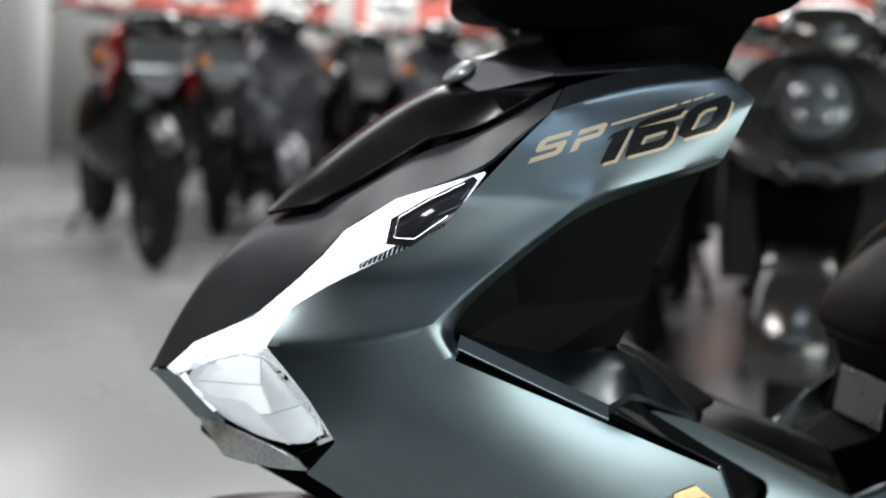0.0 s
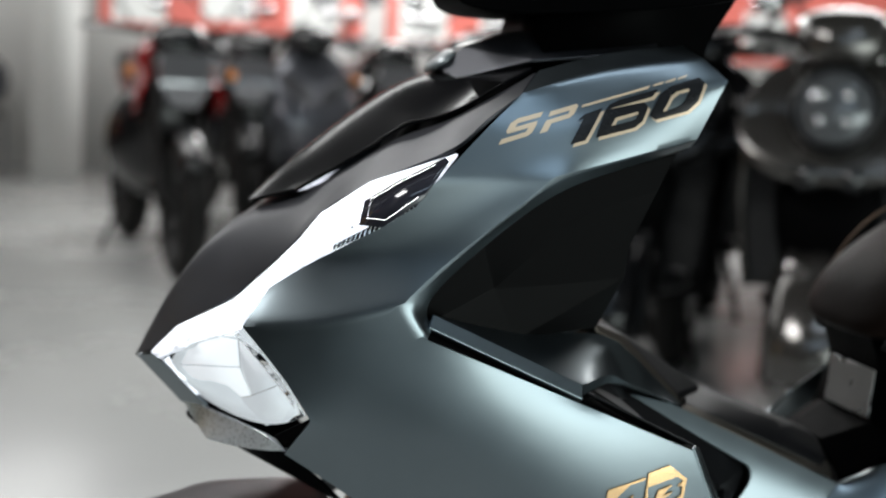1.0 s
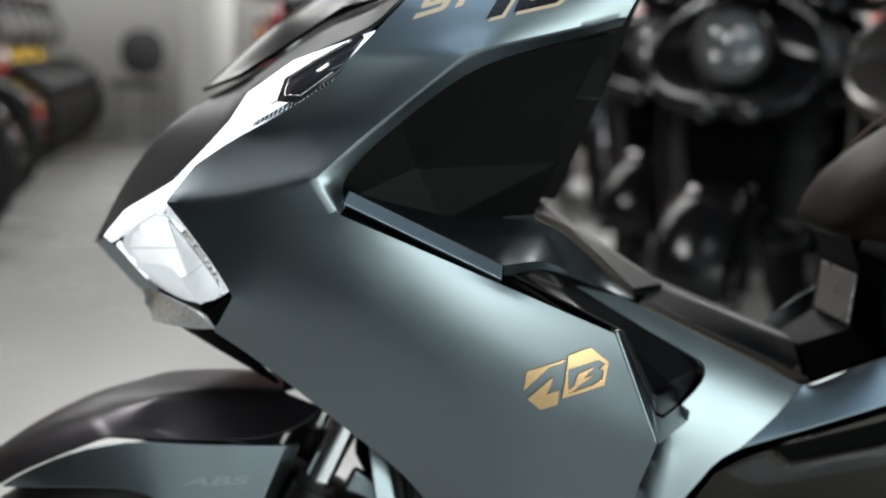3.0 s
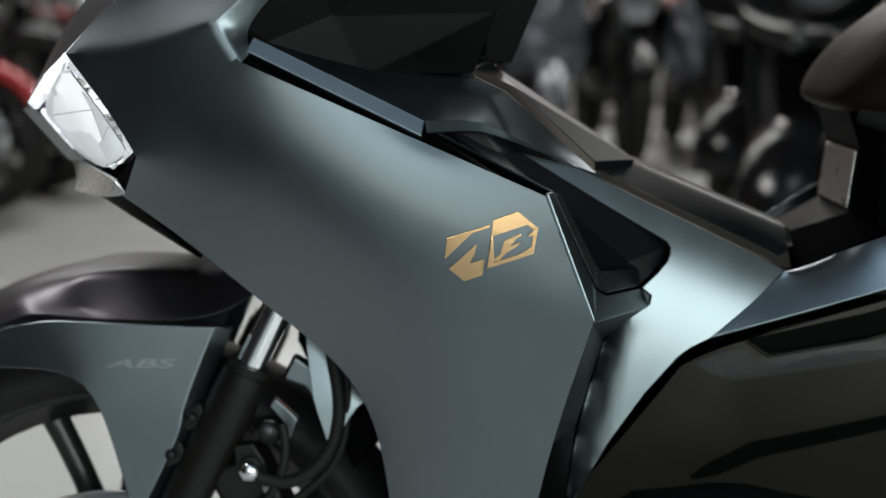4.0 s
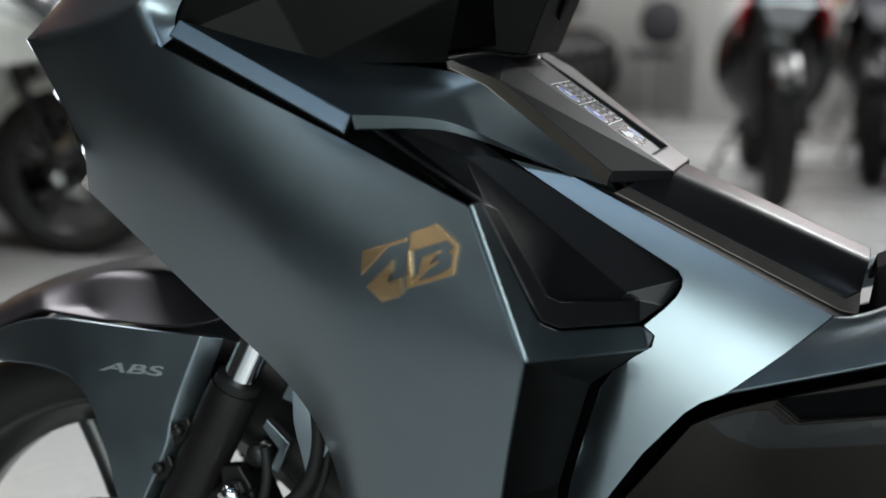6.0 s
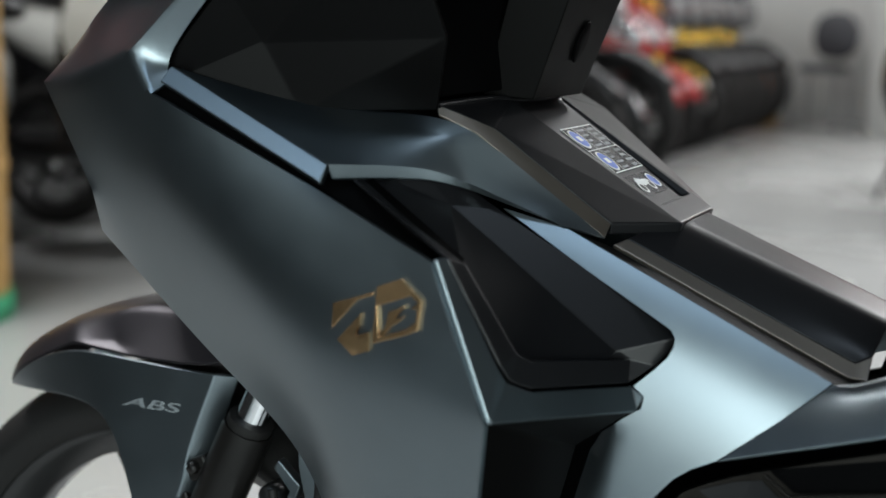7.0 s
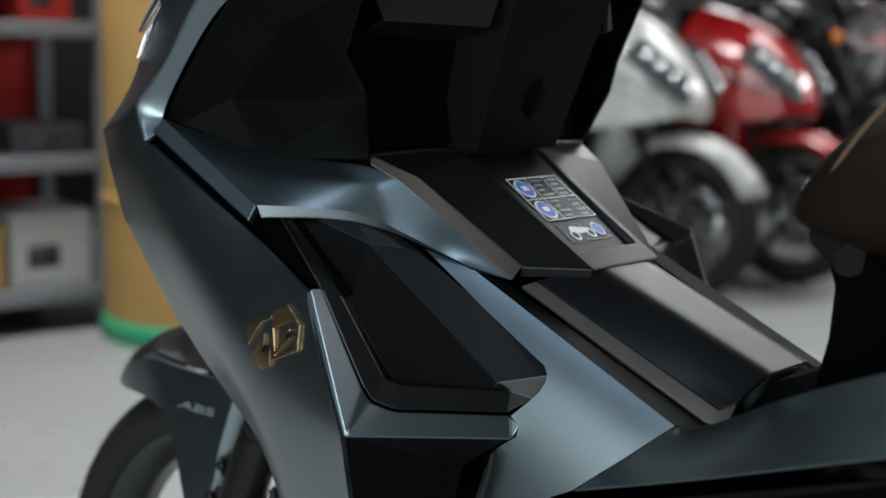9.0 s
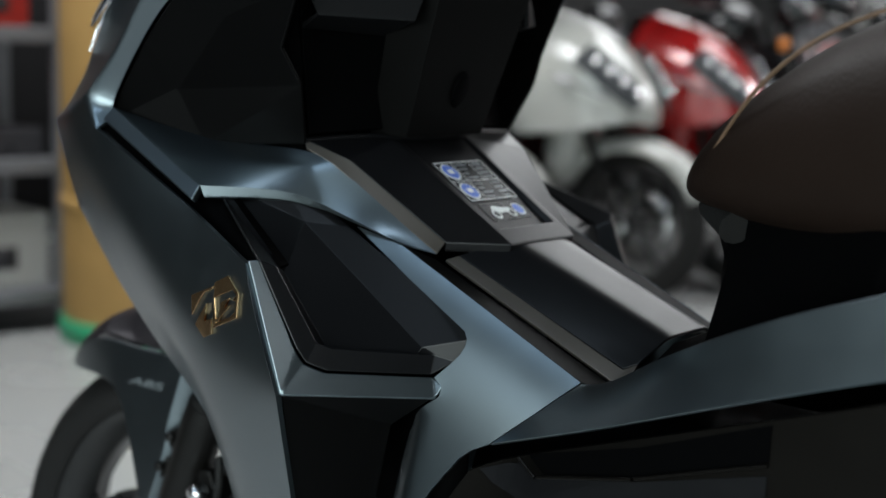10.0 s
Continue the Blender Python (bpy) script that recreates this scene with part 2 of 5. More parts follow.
# lamps on the unseen ceiling, placed where panel highlights reflect to
area_lamp("ceiling_panel_lamp", 1.2, -0.5, 3.44, 1.0, 0.7, 10, (0.75, 0.88, 1.0))
area_lamp("ceiling_panel_lamp", -0.2, -3.0, 3.44, 3.8, 0.7, 34, (0.64, 0.82, 1.0))
# unseen ceiling lamps, added to brighten floor, bikes, shelf and dark trims
for x, y, w in ((3.5, 5.8, 55), (5.6, 4.4, 60), (1.9, 7.6, 190), (5.6, 7.8, 90)):
    area_lamp("ceiling_fill_lamp", x, y, 3.45, 1.0, 2.4, w, (1.0, 0.985, 0.95))
area_lamp("ceiling_fill_lamp", 5.4, -1.9, 3.45, 0.8, 0.8, 9, (1.0, 0.985, 0.95))
area_lamp("ceiling_fill_lamp", -3.0, 7.6, 3.45, 1.8, 3.2, 78, (1.0, 0.985, 0.95))
area_lamp("ceiling_fill_lamp", -0.4, 4.8, 3.45, 2.8, 1.0, 70, (1.0, 0.985, 0.95))
area_lamp("ceiling_fill_lamp", -1.6, 0.6, 3.45, 1.0, 1.6, 115, (1.0, 0.985, 0.95))
# ---- the scooter; it stands upright on its centre stand ----
scooter = new("motor_scooter")
scooter.matrix_basis = pose(0, 0.02, 0)
tagged(scooter, "satin blue-grey sport scooter with lit headlamp, parked upright on the floor", "scooter")


def both(v, pairs):
    """Adds the mirrored points of the named ones, with a trailing 'r'."""
    for k in pairs.split():
        x, y, z = v[k]
        v[k + "r"] = (x, -y, z)
    return v


LOWER = dict(
    f2=(0.1035, -0.138, 0.7815), f1b=(0.135, -0.149, 0.745), f1=(0.151, -0.150, 0.718), f0=(0.137, -0.125, 0.688),
    k=(0.157, -0.166, 0.787), u1=(0.175, -0.167, 0.752), v1=(0.192, -0.162, 0.713), w1=(0.183, -0.137, 0.661),
    n0=(0.206, -0.179, 0.806), n2=(0.222, -0.182, 0.782), v2=(0.252, -0.178, 0.694), w2=(0.236, -0.138, 0.618),
    n3=(0.237, -0.187, 0.752), sb=(0.334, -0.188, 0.738), s2=(0.333, -0.1925, 0.710), x1=(0.330, -0.1985, 0.652), w3=(0.284, -0.134, 0.582),
    ac=(0.410, -0.2025, 0.709), a2=(0.419, -0.2055, 0.687), al=(0.443, -0.206, 0.631), z4=(0.423, -0.171, 0.536), y2=(0.338, -0.162, 0.554), w4=(0.313, -0.131, 0.537),
    z5=(0.412, -0.143, 0.436), y3=(0.345, -0.131, 0.438), w5=(0.325, -0.120, 0.441),
)
UPPER = dict(
    f3=(0.122, -0.127, 0.8065), f4=(0.149, -0.138, 0.8275), f5=(0.191, -0.156, 0.851), f6=(0.226, -0.167, 0.886), f7=(0.259, -0.166, 0.923), f8=(0.284, -0.162, 0.948),
    o1=(0.238, -0.176, 0.836), o3=(0.276, -0.185, 0.869), o4=(0.304, -0.186, 0.894), cb=(0.360, -0.175, 0.908), c3=(0.415, -0.158, 0.922),
    p1=(0.305, -0.178, 0.926), p2=(0.365, -0.168, 0.943), se=(0.437, -0.154, 0.964), r1=(0.305, -0.160, 0.956), r2=(0.357, -0.150, 0.970), r3=(0.424, -0.138, 0.979),
    g0=(0.306, -0.125, 0.964), g1=(0.325, -0.123, 0.970), g2=(0.365, -0.117, 0.981), g3=(0.420, -0.108, 0.988),
    i0=(0.218, -0.165, 0.802), i1=(0.262, -0.171, 0.846), i2=(0.309, -0.175, 0.886), i3=(0.365, -0.162, 0.901), i4=(0.415, -0.148, 0.916), i9=(0.228, -0.173, 0.789),
)
FLANK_FACES = (
    "f2 k u1 f1b,k n0 n2 u1,f1b u1 v1 f1,u1 n2 n3 v1,v1 n3 v2,f1 v1 w1 f0,v1 v2 w2 w1,n2 sb s2 n3,n3 s2 x1 v2,v2 x1 w3 w2,sb ac a2 s2,s2 a2 al x1,x1 al z4 y2,x1 y2 w4 w3,y2 z4 z5 y3,y2 y3 w5 w4,"
    "f2 f3 f4 k,k f4 o1 n0,f4 f5 o3 o1,f5 f6 o4 o3,f6 f7 p1 o4,f7 f8 r1 p1,o4 p1 p2 cb,p1 r1 r2 p2,cb p2 se c3,p2 r2 r3 se,"
    "n0 o1 i1 i0,o1 o3 i2 i1,o3 o4 i2,o4 cb i3 i2,cb c3 i4 i3,n0 i0 i9 n2,f8 g0 g1 r1,r1 g1 g2 r2,r2 g2 g3 r3"
)
FLANK_CREASES = "0.8 f2 k n0,0.9 n0 o1 o3 o4 cb c3,0.9 n0 n2,0.93 f8 r1 r2 r3,0.7 f6 o4"


def flank(flip):
    return cage("front_side_panel", {**LOWER, **UPPER}, FLANK_FACES, PAINT, scooter, FLANK_CREASES, 0.0035, 3, 0.92, flip=flip, bevel=0.0016, corners="se r3 c3 f7 i4 ac al f0 f1 f2 n0 n2 sb g0 f8 i9", label="satin blue-grey front side panel")


flank_left = flank(False)
flank(True)


def inner_panel(flip):
    v = dict(a=(0.219, -0.162, 0.802), b=(0.262, -0.168, 0.845), c=(0.309, -0.171, 0.884), d=(0.365, -0.159, 0.900), e=(0.413, -0.146, 0.914),
             f=(0.409, -0.141, 0.911), g=(0.3945, -0.1445, 0.883), o=(0.3765, -0.143, 0.8425), h=(0.380, -0.129, 0.818), h1=(0.367, -0.112, 0.777), i=(0.296, -0.142, 0.774), j=(0.226, -0.166, 0.789),
             m=(0.276, -0.150, 0.812), n=(0.330, -0.151, 0.862))
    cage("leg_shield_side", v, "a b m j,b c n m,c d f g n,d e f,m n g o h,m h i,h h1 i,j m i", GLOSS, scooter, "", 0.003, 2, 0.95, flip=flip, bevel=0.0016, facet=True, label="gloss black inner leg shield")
    # added black sheet: stands for shade in the gap, stops lamp light
    v = dict(n=(0.212, -0.166, 0.800), a=(0.221, -0.174, 0.781), b=(0.334, -0.178, 0.731), c=(0.412, -0.193, 0.702), m=(0.226, -0.140, 0.802), d=(0.234, -0.150, 0.796), e=(0.342, -0.155, 0.747), f=(0.412, -0.168, 0.706))
    cage("gap_blackout", v, "n a d m,a b e d,b c f e", DEEP, scooter, "", 0.002, 0, 0.9, (0, 0, 1), flip, bevel=0)


inner_panel(False)
inner_panel(True)


def ledge(flip):
    v = dict(a=(0.224, -0.177, 0.789), b=(0.334, -0.184, 0.7405), c=(0.3355, -0.1785, 0.7505), d=(0.228, -0.171, 0.798))
    cage("edge_strip", v, "a b c d", PAINT, scooter, "", 0.006, 0, flip=flip, bevel=0.0012, label="satin blue-grey edge strip")
    v = dict(d=(0.228, -0.170, 0.797), c=(0.3355, -0.1780, 0.7502), e=(0.366, -0.141, 0.7485), e1=(0.378, -0.128, 0.7445), f=(0.391, -0.117, 0.738), g=(0.440, -0.0945, 0.7155),
             i=(0.377, -0.1165, 0.7620), j=(0.322, -0.157, 0.7690), k=(0.297, -0.140, 0.776), l=(0.366, -0.112, 0.7755), t=(0.389, -0.1065, 0.7660), h=(0.457, -0.076, 0.7085),
             c2=(0.337, -0.1755, 0.7420), e2=(0.367, -0.138, 0.7420), e3=(0.379, -0.125, 0.7385), f2=(0.392, -0.114, 0.7335), c3=(0.342, -0.166, 0.7410), e4=(0.371, -0.130, 0.7405), f4=(0.394, -0.109, 0.7320))
    cage("knee_ledge", v, "d c j k,c e i j,e e1 f i,f g h t i,i t l,j i l k,c c2 e2 e,e e2 e3 e1,e1 e3 f2 f,f f2 g,c2 c3 e4 e2,e2 e4 e3,e3 e4 f4 f2", PAINT, scooter, "0.5 j i,0.9 i f,0.9 i t,1 c e e1 f g,0.9 c2 e2 e3 f2,1 c c2,0.9 f f2", 0.0015, 3, 1.0, (0, -0.6, 1), flip, bevel=0.0006, corners="i c g", label="satin blue-grey knee ledge")


ledge(False)
ledge(True)


def pocket(flip):
    v = dict(a=(0.338, -0.163, 0.745), b=(0.416, -0.196, 0.711), c=(0.4435, -0.189, 0.658), c1=(0.4475, -0.185, 0.6495), d=(0.4555, -0.175, 0.6442), e=(0.4865, -0.1120, 0.6365), f0=(0.4985, -0.101, 0.6455), f=(0.5050, -0.0955, 0.6545), f1=(0.5062, -0.0945, 0.6600),
             g=(0.5040, -0.0940, 0.6660), h=(0.403, -0.104, 0.7235), i=(0.389, -0.110, 0.734), j=(0.372, -0.130, 0.741), k=(0.350, -0.152, 0.745),
             A=(0.4215, -0.187, 0.7075), B=(0.4475, -0.1765, 0.6615), B1=(0.4535, -0.168, 0.6570), E=(0.4850, -0.1070, 0.6485), A2=(0.414, -0.174, 0.7010), B2=(0.441, -0.161, 0.6525), E2=(0.472, -0.112, 0.6440),
             K3=(0.4790, -0.1120, 0.6530), C=(0.3840, -0.1280, 0.7270))
    cage("side_pocket", v, "b c B A,c c1 B,c1 d B1 B,d e E B1,A B B2 A2,B B1 B2,B1 E E2 B2,A2 B2 E2 K3 C,K3 E E2,h g f1 K3 C,f1 f K3,f f0 E K3,f0 e E,a b A A2,a A2 C k,k C j,j C h i",
         BLACK, scooter, "", 0.002, 0, 1.0, (0.3, -1, 0.4), flip, bevel=0.0016, facet=True, label="black moulded side pocket with raised lip")


pocket(False)
pocket(True)


def rim(flip):
    v = dict(b=(0.4115, -0.2015, 0.7110), c=(0.4450, -0.2040, 0.6315), d=(0.4930, -0.1150, 0.6220), e=(0.4955, -0.1100, 0.6300), f=(0.4880, -0.1110, 0.6350),
             g=(0.4555, -0.1755, 0.6430), g1=(0.4465, -0.1860, 0.6490), h=(0.4425, -0.1890, 0.6570), i=(0.4155, -0.1955, 0.7115))
    cage("pocket_rim", v, "b c h i,c g1 h,c g g1,c d f g,d e f", PAINT, scooter, "", 0.003, 0, 0.92, (0.500, -0.537, 0.365), flip, bevel=0.0013, facet=True, label="satin blue-grey rim of the pocket")
    v = dict(a=(0.442, -0.200, 0.630), b=(0.491, -0.115, 0.622), c=(0.462, -0.122, 0.600), d=(0.447, -0.122, 0.538), e=(0.440, -0.109, 0.443), f=(0.410, -0.141, 0.436), g=(0.421, -0.171, 0.538))
    cage("leg_shield_return", v, "a b c,a c d g,g d e f", GLOSS, scooter, "0.8 a c", 0.003, 2, 0.92, (1, -0.3, 0), flip, bevel=0.0013, facet=True)


rim(False)
rim(True)
# black sheets added behind the leg shield gap, hide the bright floor
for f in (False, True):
    cage("gap_blackout", dict(a=(0.425, -0.098, 0.640), b=(0.500, -0.086, 0.640), c=(0.500, -0.098, 0.450), d=(0.425, -0.096, 0.450)), "a b c d", DEEP, scooter, "", 0.002, 0, 0.9, (0, -1, 0), f, bevel=0)


cover_left = []


FLOOR_PANEL = [(0.403, 0.723), (0.440, 0.7145), (0.590, 0.647), (0.566, 0.6255), (0.537, 0.6015), (0.524, 0.595), (0.515, 0.588), (0.4935, 0.562), (0.471, 0.527), (0.448, 0.482), (0.444, 0.482), (0.451, 0.537), (0.460, 0.575),
               (0.465, 0.594), (0.472, 0.606), (0.484, 0.616), (0.4945, 0.6235), (0.4955, 0.630), (0.4890, 0.635), (0.4995, 0.6450), (0.5055, 0.6520), (0.5080, 0.6575), (0.5080, 0.6620), (0.5050, 0.6665), (0.455, 0.6935)]


def rolled_panel(flip):
    """The floor side panel: an outline cut into small cells and rolled outwards below its ridge."""
    bm = bmesh.new()
    bm.faces.new([bm.verts.new((x, 0, z)) for x, z in FLOOR_PANEL])
    for axis, first, count, step in (((1, 0, 0), 0.41, 23, 0.008), ((0, 0, 1), 0.485, 30, 0.008)):
        for k in range(count):
            c = first + k * step
            bmesh.ops.bisect_plane(bm, geom=bm.verts[:] + bm.edges[:] + bm.faces[:], plane_co=[c * a for a in axis], plane_no=axis)
    for w in bm.verts:
        below = max(0.0, 0.7145 - 0.45 * (w.co.x - 0.44) - w.co.z)
        edge = w.co.x - (0.444 + max(0.0, w.co.z - 0.482) * 0.207)
        y = -0.093 - 0.027 * (1 - math.exp(-below / 0.05))
        if w.co.z < 0.61:
            y += 0.010 * math.exp(-max(0.0, edge) / 0.005)
        w.co.y = -y if flip else y
    bmesh.ops.recalc_face_normals(bm, faces=bm.faces)
    if sum(f.normal.y * f.calc_area() for f in bm.faces) * (1 if not flip else -1) > 0:
        bmesh.ops.reverse_faces(bm, faces=bm.faces)
    return bm


def floor_side(flip):
    ob = part("floor_side_panel", rolled_panel(flip), PAINT, scooter, "satin blue-grey floor side panel")
    mod = ob.modifiers.new("wall", "SOLIDIFY")
    mod.thickness, mod.offset = 0.003, -1
    bevelled(ob, 0.0012, 3, 50)
    # inner edge coloured black for the shade in the gap beside the trim
    v = dict(i1=(0.4580, -0.0770, 0.7050), i2=(0.5300, -0.0735, 0.6730), i3=(0.6040, -0.0720, 0.6410), r1=(0.4400, -0.0930, 0.7145), r2=(0.5150, -0.0930, 0.6808), r3=(0.5900, -0.0930, 0.6470))
    cage("floor_panel_inner_edge", v, "i1 i2 r2 r1,i2 i3 r3 r2", COLUMN, scooter, "", 0.003, 1, 1.0, (0, 0, 1), flip, bevel=0.0010)
    v = dict(r3=(0.5905, -0.0930, 0.6470), i3=(0.6040, -0.0725, 0.6410), E2=(0.5660, -0.1060, 0.6255), E3=(0.5370, -0.1130, 0.6015), q=(0.5760, -0.1165, 0.6150), e2=(0.6250, -0.0950, 0.6620), jn=(0.6240, -0.1185, 0.6310), e3=(0.6900, -0.1220, 0.6940), e4=(0.7600, -0.1330, 0.7260), e5=(0.9000, -0.1500, 0.7680), r4=(0.7550, -0.1340, 0.6800), r5=(0.9000, -0.1540, 0.7300))
    cage("floor_panel_rear", v, "r3 i3 e2,E2 r3 e2 jn q,E3 E2 q,e2 e3 r4 jn,e3 e4 r4,e4 e5 r5 r4", PAINT, scooter, "", 0.003, 3, 1.0, (0.2, -1, 0.6), flip, bevel=0.0010, corners="r3 E3", label="satin blue-grey panel rising to the rear body")
    v = dict(a=(0.472, -0.115, 0.517), b=(0.519, -0.111, 0.580), c=(0.543, -0.107, 0.594), d=(0.646, -0.109, 0.628), e=(0.913, -0.132, 0.722), f=(0.913, -0.135, 0.592), g=(0.646, -0.118, 0.553), h=(0.559, -0.109, 0.517),
             i=(0.539, -0.101, 0.489), j=(0.430, -0.099, 0.455), k=(0.440, -0.086, 0.352), l=(0.646, -0.090, 0.350), m=(0.913, -0.104, 0.390), n=(0.579, -0.115, 0.587), o=(0.646, -0.115, 0.606))
    low = cage("lower_side_cover", v, "a b c h,c d o n,c n h,n o g h,d e f o,o f g,j a h i,j i k,i h g l,i l k,g f m l", COVER, scooter, "1 i h g f,0.9 n o", 0.004, 2, 0.92, flip=flip, bevel=0.001, label="black grained lower side cover")
    if not flip:
        cover_left.append(low)


floor_side(False)
floor_side(True)



# added black filler inside the nose, behind all the panels; closes see-through gaps
def box_ring(x0, x1, half, z):
    return [(x0, -half, z), (x0, half, z), (x1, half * 0.9, z), (x1, -half * 0.9, z)]


part("nose_filler", loft([box_ring(0.30, 0.40, 0.050, 0.56), box_ring(0.24, 0.40, 0.055, 0.64), box_ring(0.17, 0.40, 0.10, 0.69), box_ring(0.175, 0.345, 0.115, 0.745), box_ring(0.20, 0.345, 0.112, 0.80), box_ring(0.24, 0.345, 0.112, 0.87), box_ring(0.275, 0.425, 0.098, 0.955)]), DEEP, scooter, "black filler block inside the nose")

# added back plates that stop lamp light showing through the panel gaps
for f in (False, True):
    cage("lamp_leak_plate", dict(a=(0.160, -0.138, 0.735), b=(0.160, -0.04, 0.735), c=(0.203, -0.171, 0.800), d=(0.203, -0.04, 0.800), e=(0.233, -0.163, 0.850), g=(0.233, -0.04, 0.850), h=(0.262, -0.146, 0.920), i=(0.262, -0.04, 0.920)), "a b d c,c d g e,e g i h", DEEP, scooter, "", 0.002, 0, 0.9, (1, 0, 0), f, bevel=0)

# tunnel: upper cover with a recessed top and rear lip, lower cover, side trims
v = both(dict(a0=(0.368, -0.1120, 0.7745), a=(0.389, -0.1075, 0.7655), b=(0.4565, -0.0745, 0.7080), c=(0.4570, -0.0665, 0.7150), d=(0.396, -0.0980, 0.7680), t0=(0.366, -0.1110, 0.7805), t1=(0.376, -0.0560, 0.7840), n=(0.382, -0.0410, 0.7800),
              m=(0.4900, -0.0360, 0.7145), m2=(0.4885, -0.0355, 0.7080), c2=(0.4560, -0.0660, 0.7085), p1=(0.384, -0.0375, 0.7790), p=(0.386, -0.0340, 0.7765), q1=(0.4755, -0.0305, 0.7235), q=(0.4720, -0.0270, 0.7215)), "a0 a b c d t0 t1 n m m2 c2 p q p1 q1")
tunnel_top = cage("tunnel_cover", v, "t0 t1 n d,d n m c,t0r dr nr t1r,dr cr mr nr,n p1 q1 m,nr mr q1r p1r,p1 p q q1,p1r q1r qr pr,p pr qr q,m q1 q1r mr,q1 q qr q1r,n nr p1r p1,p1 p1r pr p,m c c2 m2,mr m2r c2r cr,m mr m2r m2", SATIN, scooter, "", 0.003, 3, 1.0, (0, 0, 1), bevel=0.0018, facet=True, label="black grained tunnel cover with warning sticker")
for f in (False, True):
    cage("tunnel_trim", v, "a0 a d t0,a b c d", BRONZE, scooter, "", 0.002, 0, 0.9, (0, -1, 0.3), f, bevel=0.0006, label="bronze-grey trim strip")
sweep("tunnel_front_lip", [(0.366, -0.111, 0.7795), (0.376, -0.056, 0.783), (0.382, -0.041, 0.780), (0.384, 0.0, 0.780), (0.382, 0.041, 0.780), (0.376, 0.056, 0.783), (0.366, 0.111, 0.7795)], 0.0022, SATIN, tunnel_top, 8)
v = both(dict(a=(0.466, -0.0630, 0.7070), b=(0.482, -0.0260, 0.7165), c=(0.596, -0.0560, 0.6500), c1=(0.604, -0.0520, 0.6545), d=(0.608, -0.0230, 0.6680), e=(0.460, -0.0700, 0.7040), f=(0.594, -0.0680, 0.6450), f1=(0.604, -0.0630, 0.6430)), "a b c c1 d e f f1")
cage("tunnel_lower_cover", v, "a b d c1 c,ar cr c1r dr br,b br dr d", SATIN, scooter, "0.5 b d,0.5 br dr,1 a b br ar,1 c c1 d dr c1r cr", 0.003, 3, 1.0, (0, 0, 1), bevel=0.001, label="black tunnel lower cover")
for f in (False, True):
    cage("tunnel_lower_trim", v, "e a c f,f c c1 f1", BRONZE, scooter, "", 0.003, 0, out=(0, -1, 0.3), flip=f, bevel=0.0008, label="bronze-grey trim strip")
v = both(dict(a=(0.607, -0.070, 0.641), b=(0.611, -0.024, 0.664), c=(0.650, -0.040, 0.682), d=(0.660, -0.076, 0.672), e=(0.653, -0.042, 0.728), f=(0.664, -0.056, 0.725), g=(0.640, -0.040, 0.762), h=(0.660, -0.058, 0.762), i=(0.760, -0.105, 0.680), j=(0.780, -0.110, 0.760), l=(0.900, -0.120, 0.700), m=(0.900, -0.130, 0.770)), "a b c d e f g h i j l m")
cage("under_seat_cover", v, "a b c d,c e f d,e g h f,b br cr c,c cr er e,e er gr g,ar dr cr br,cr dr fr er,er fr hr gr,d f i,f h j i,dr ir fr,fr ir jr hr,i j m l,ir lr mr jr", DEEP, scooter, "0.9 d f h,0.7 c d", 0.003, 2, 0.95, (-1, 0, 0.3), bevel=0.0015, facet=True, label="black cover under the seat")
bevelled(part("under_seat_sticker", moved(block(-0.0006, 0.0006, -0.036, 0.036, -0.021, 0.021), pose(0.6503, 0.0, 0.7055, 0, 4, 0)), STEEL, scooter, "silver data sticker under the seat"), 0.0004)

# added black block that hides the bright floor behind a panel gap
part("floor_gap_filler", loft([box_ring(0.47, 0.82, 0.072, 0.36), box_ring(0.47, 0.82, 0.072, 0.50), box_ring(0.50, 0.82, 0.066, 0.615)]), DEEP, scooter, "black filler block under the floor panels")
# leg shield inside: column with ignition slot, trays, dark recesses
v = both(dict(a=(0.396, -0.042, 0.781), b=(0.434, -0.050, 0.884), c=(0.466, -0.050, 0.985), d=(0.366, -0.048, 0.783), e=(0.396, -0.058, 0.888), f=(0.425, -0.060, 0.984)), "a b c d e f")
column = cage("column_cover", v, "a ar br b,b br cr c,d a b e,e b c f,ar dr er br,br er fr cr", COLUMN, scooter, "0.85 a b c,0.85 ar br cr", 0.003, 2, 0.95, (1, 0, 0), bevel=0.0016, facet=True, label="black column cover with ignition slot")
for f in (False, True):
    v = dict(a=(0.364, -0.106, 0.784), b=(0.380, -0.036, 0.787), c=(0.378, -0.034, 0.872), d=(0.352, -0.104, 0.866), o=(0.384, -0.108, 0.812), p=(0.404, -0.106, 0.857),
             e=(0.386, -0.120, 0.8645), g=(0.4225, -0.063, 0.862), h=(0.4290, -0.053, 0.895), j=(0.3700, -0.120, 0.890), k=(0.345, -0.125, 0.930), l=(0.440, -0.052, 0.950), e9=(0.36, -0.11, 0.856), g9=(0.38, -0.05, 0.852), q=(0.370, -0.036, 0.88), r=(0.36, -0.1, 0.88))
    # recess closed by a near-black sheet; its deep shade is in the colour
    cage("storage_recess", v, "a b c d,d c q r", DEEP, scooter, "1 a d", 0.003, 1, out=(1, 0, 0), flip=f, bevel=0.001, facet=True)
    cage("storage_tray", v, "e g h j,j h l k,e e9 g9 g", TRAY, scooter, "0.8 j h", 0.004, 2, 0.95, (1, -0.3, 0), flip=f, bevel=0.0014, facet=True, label="black storage tray under the handlebar")
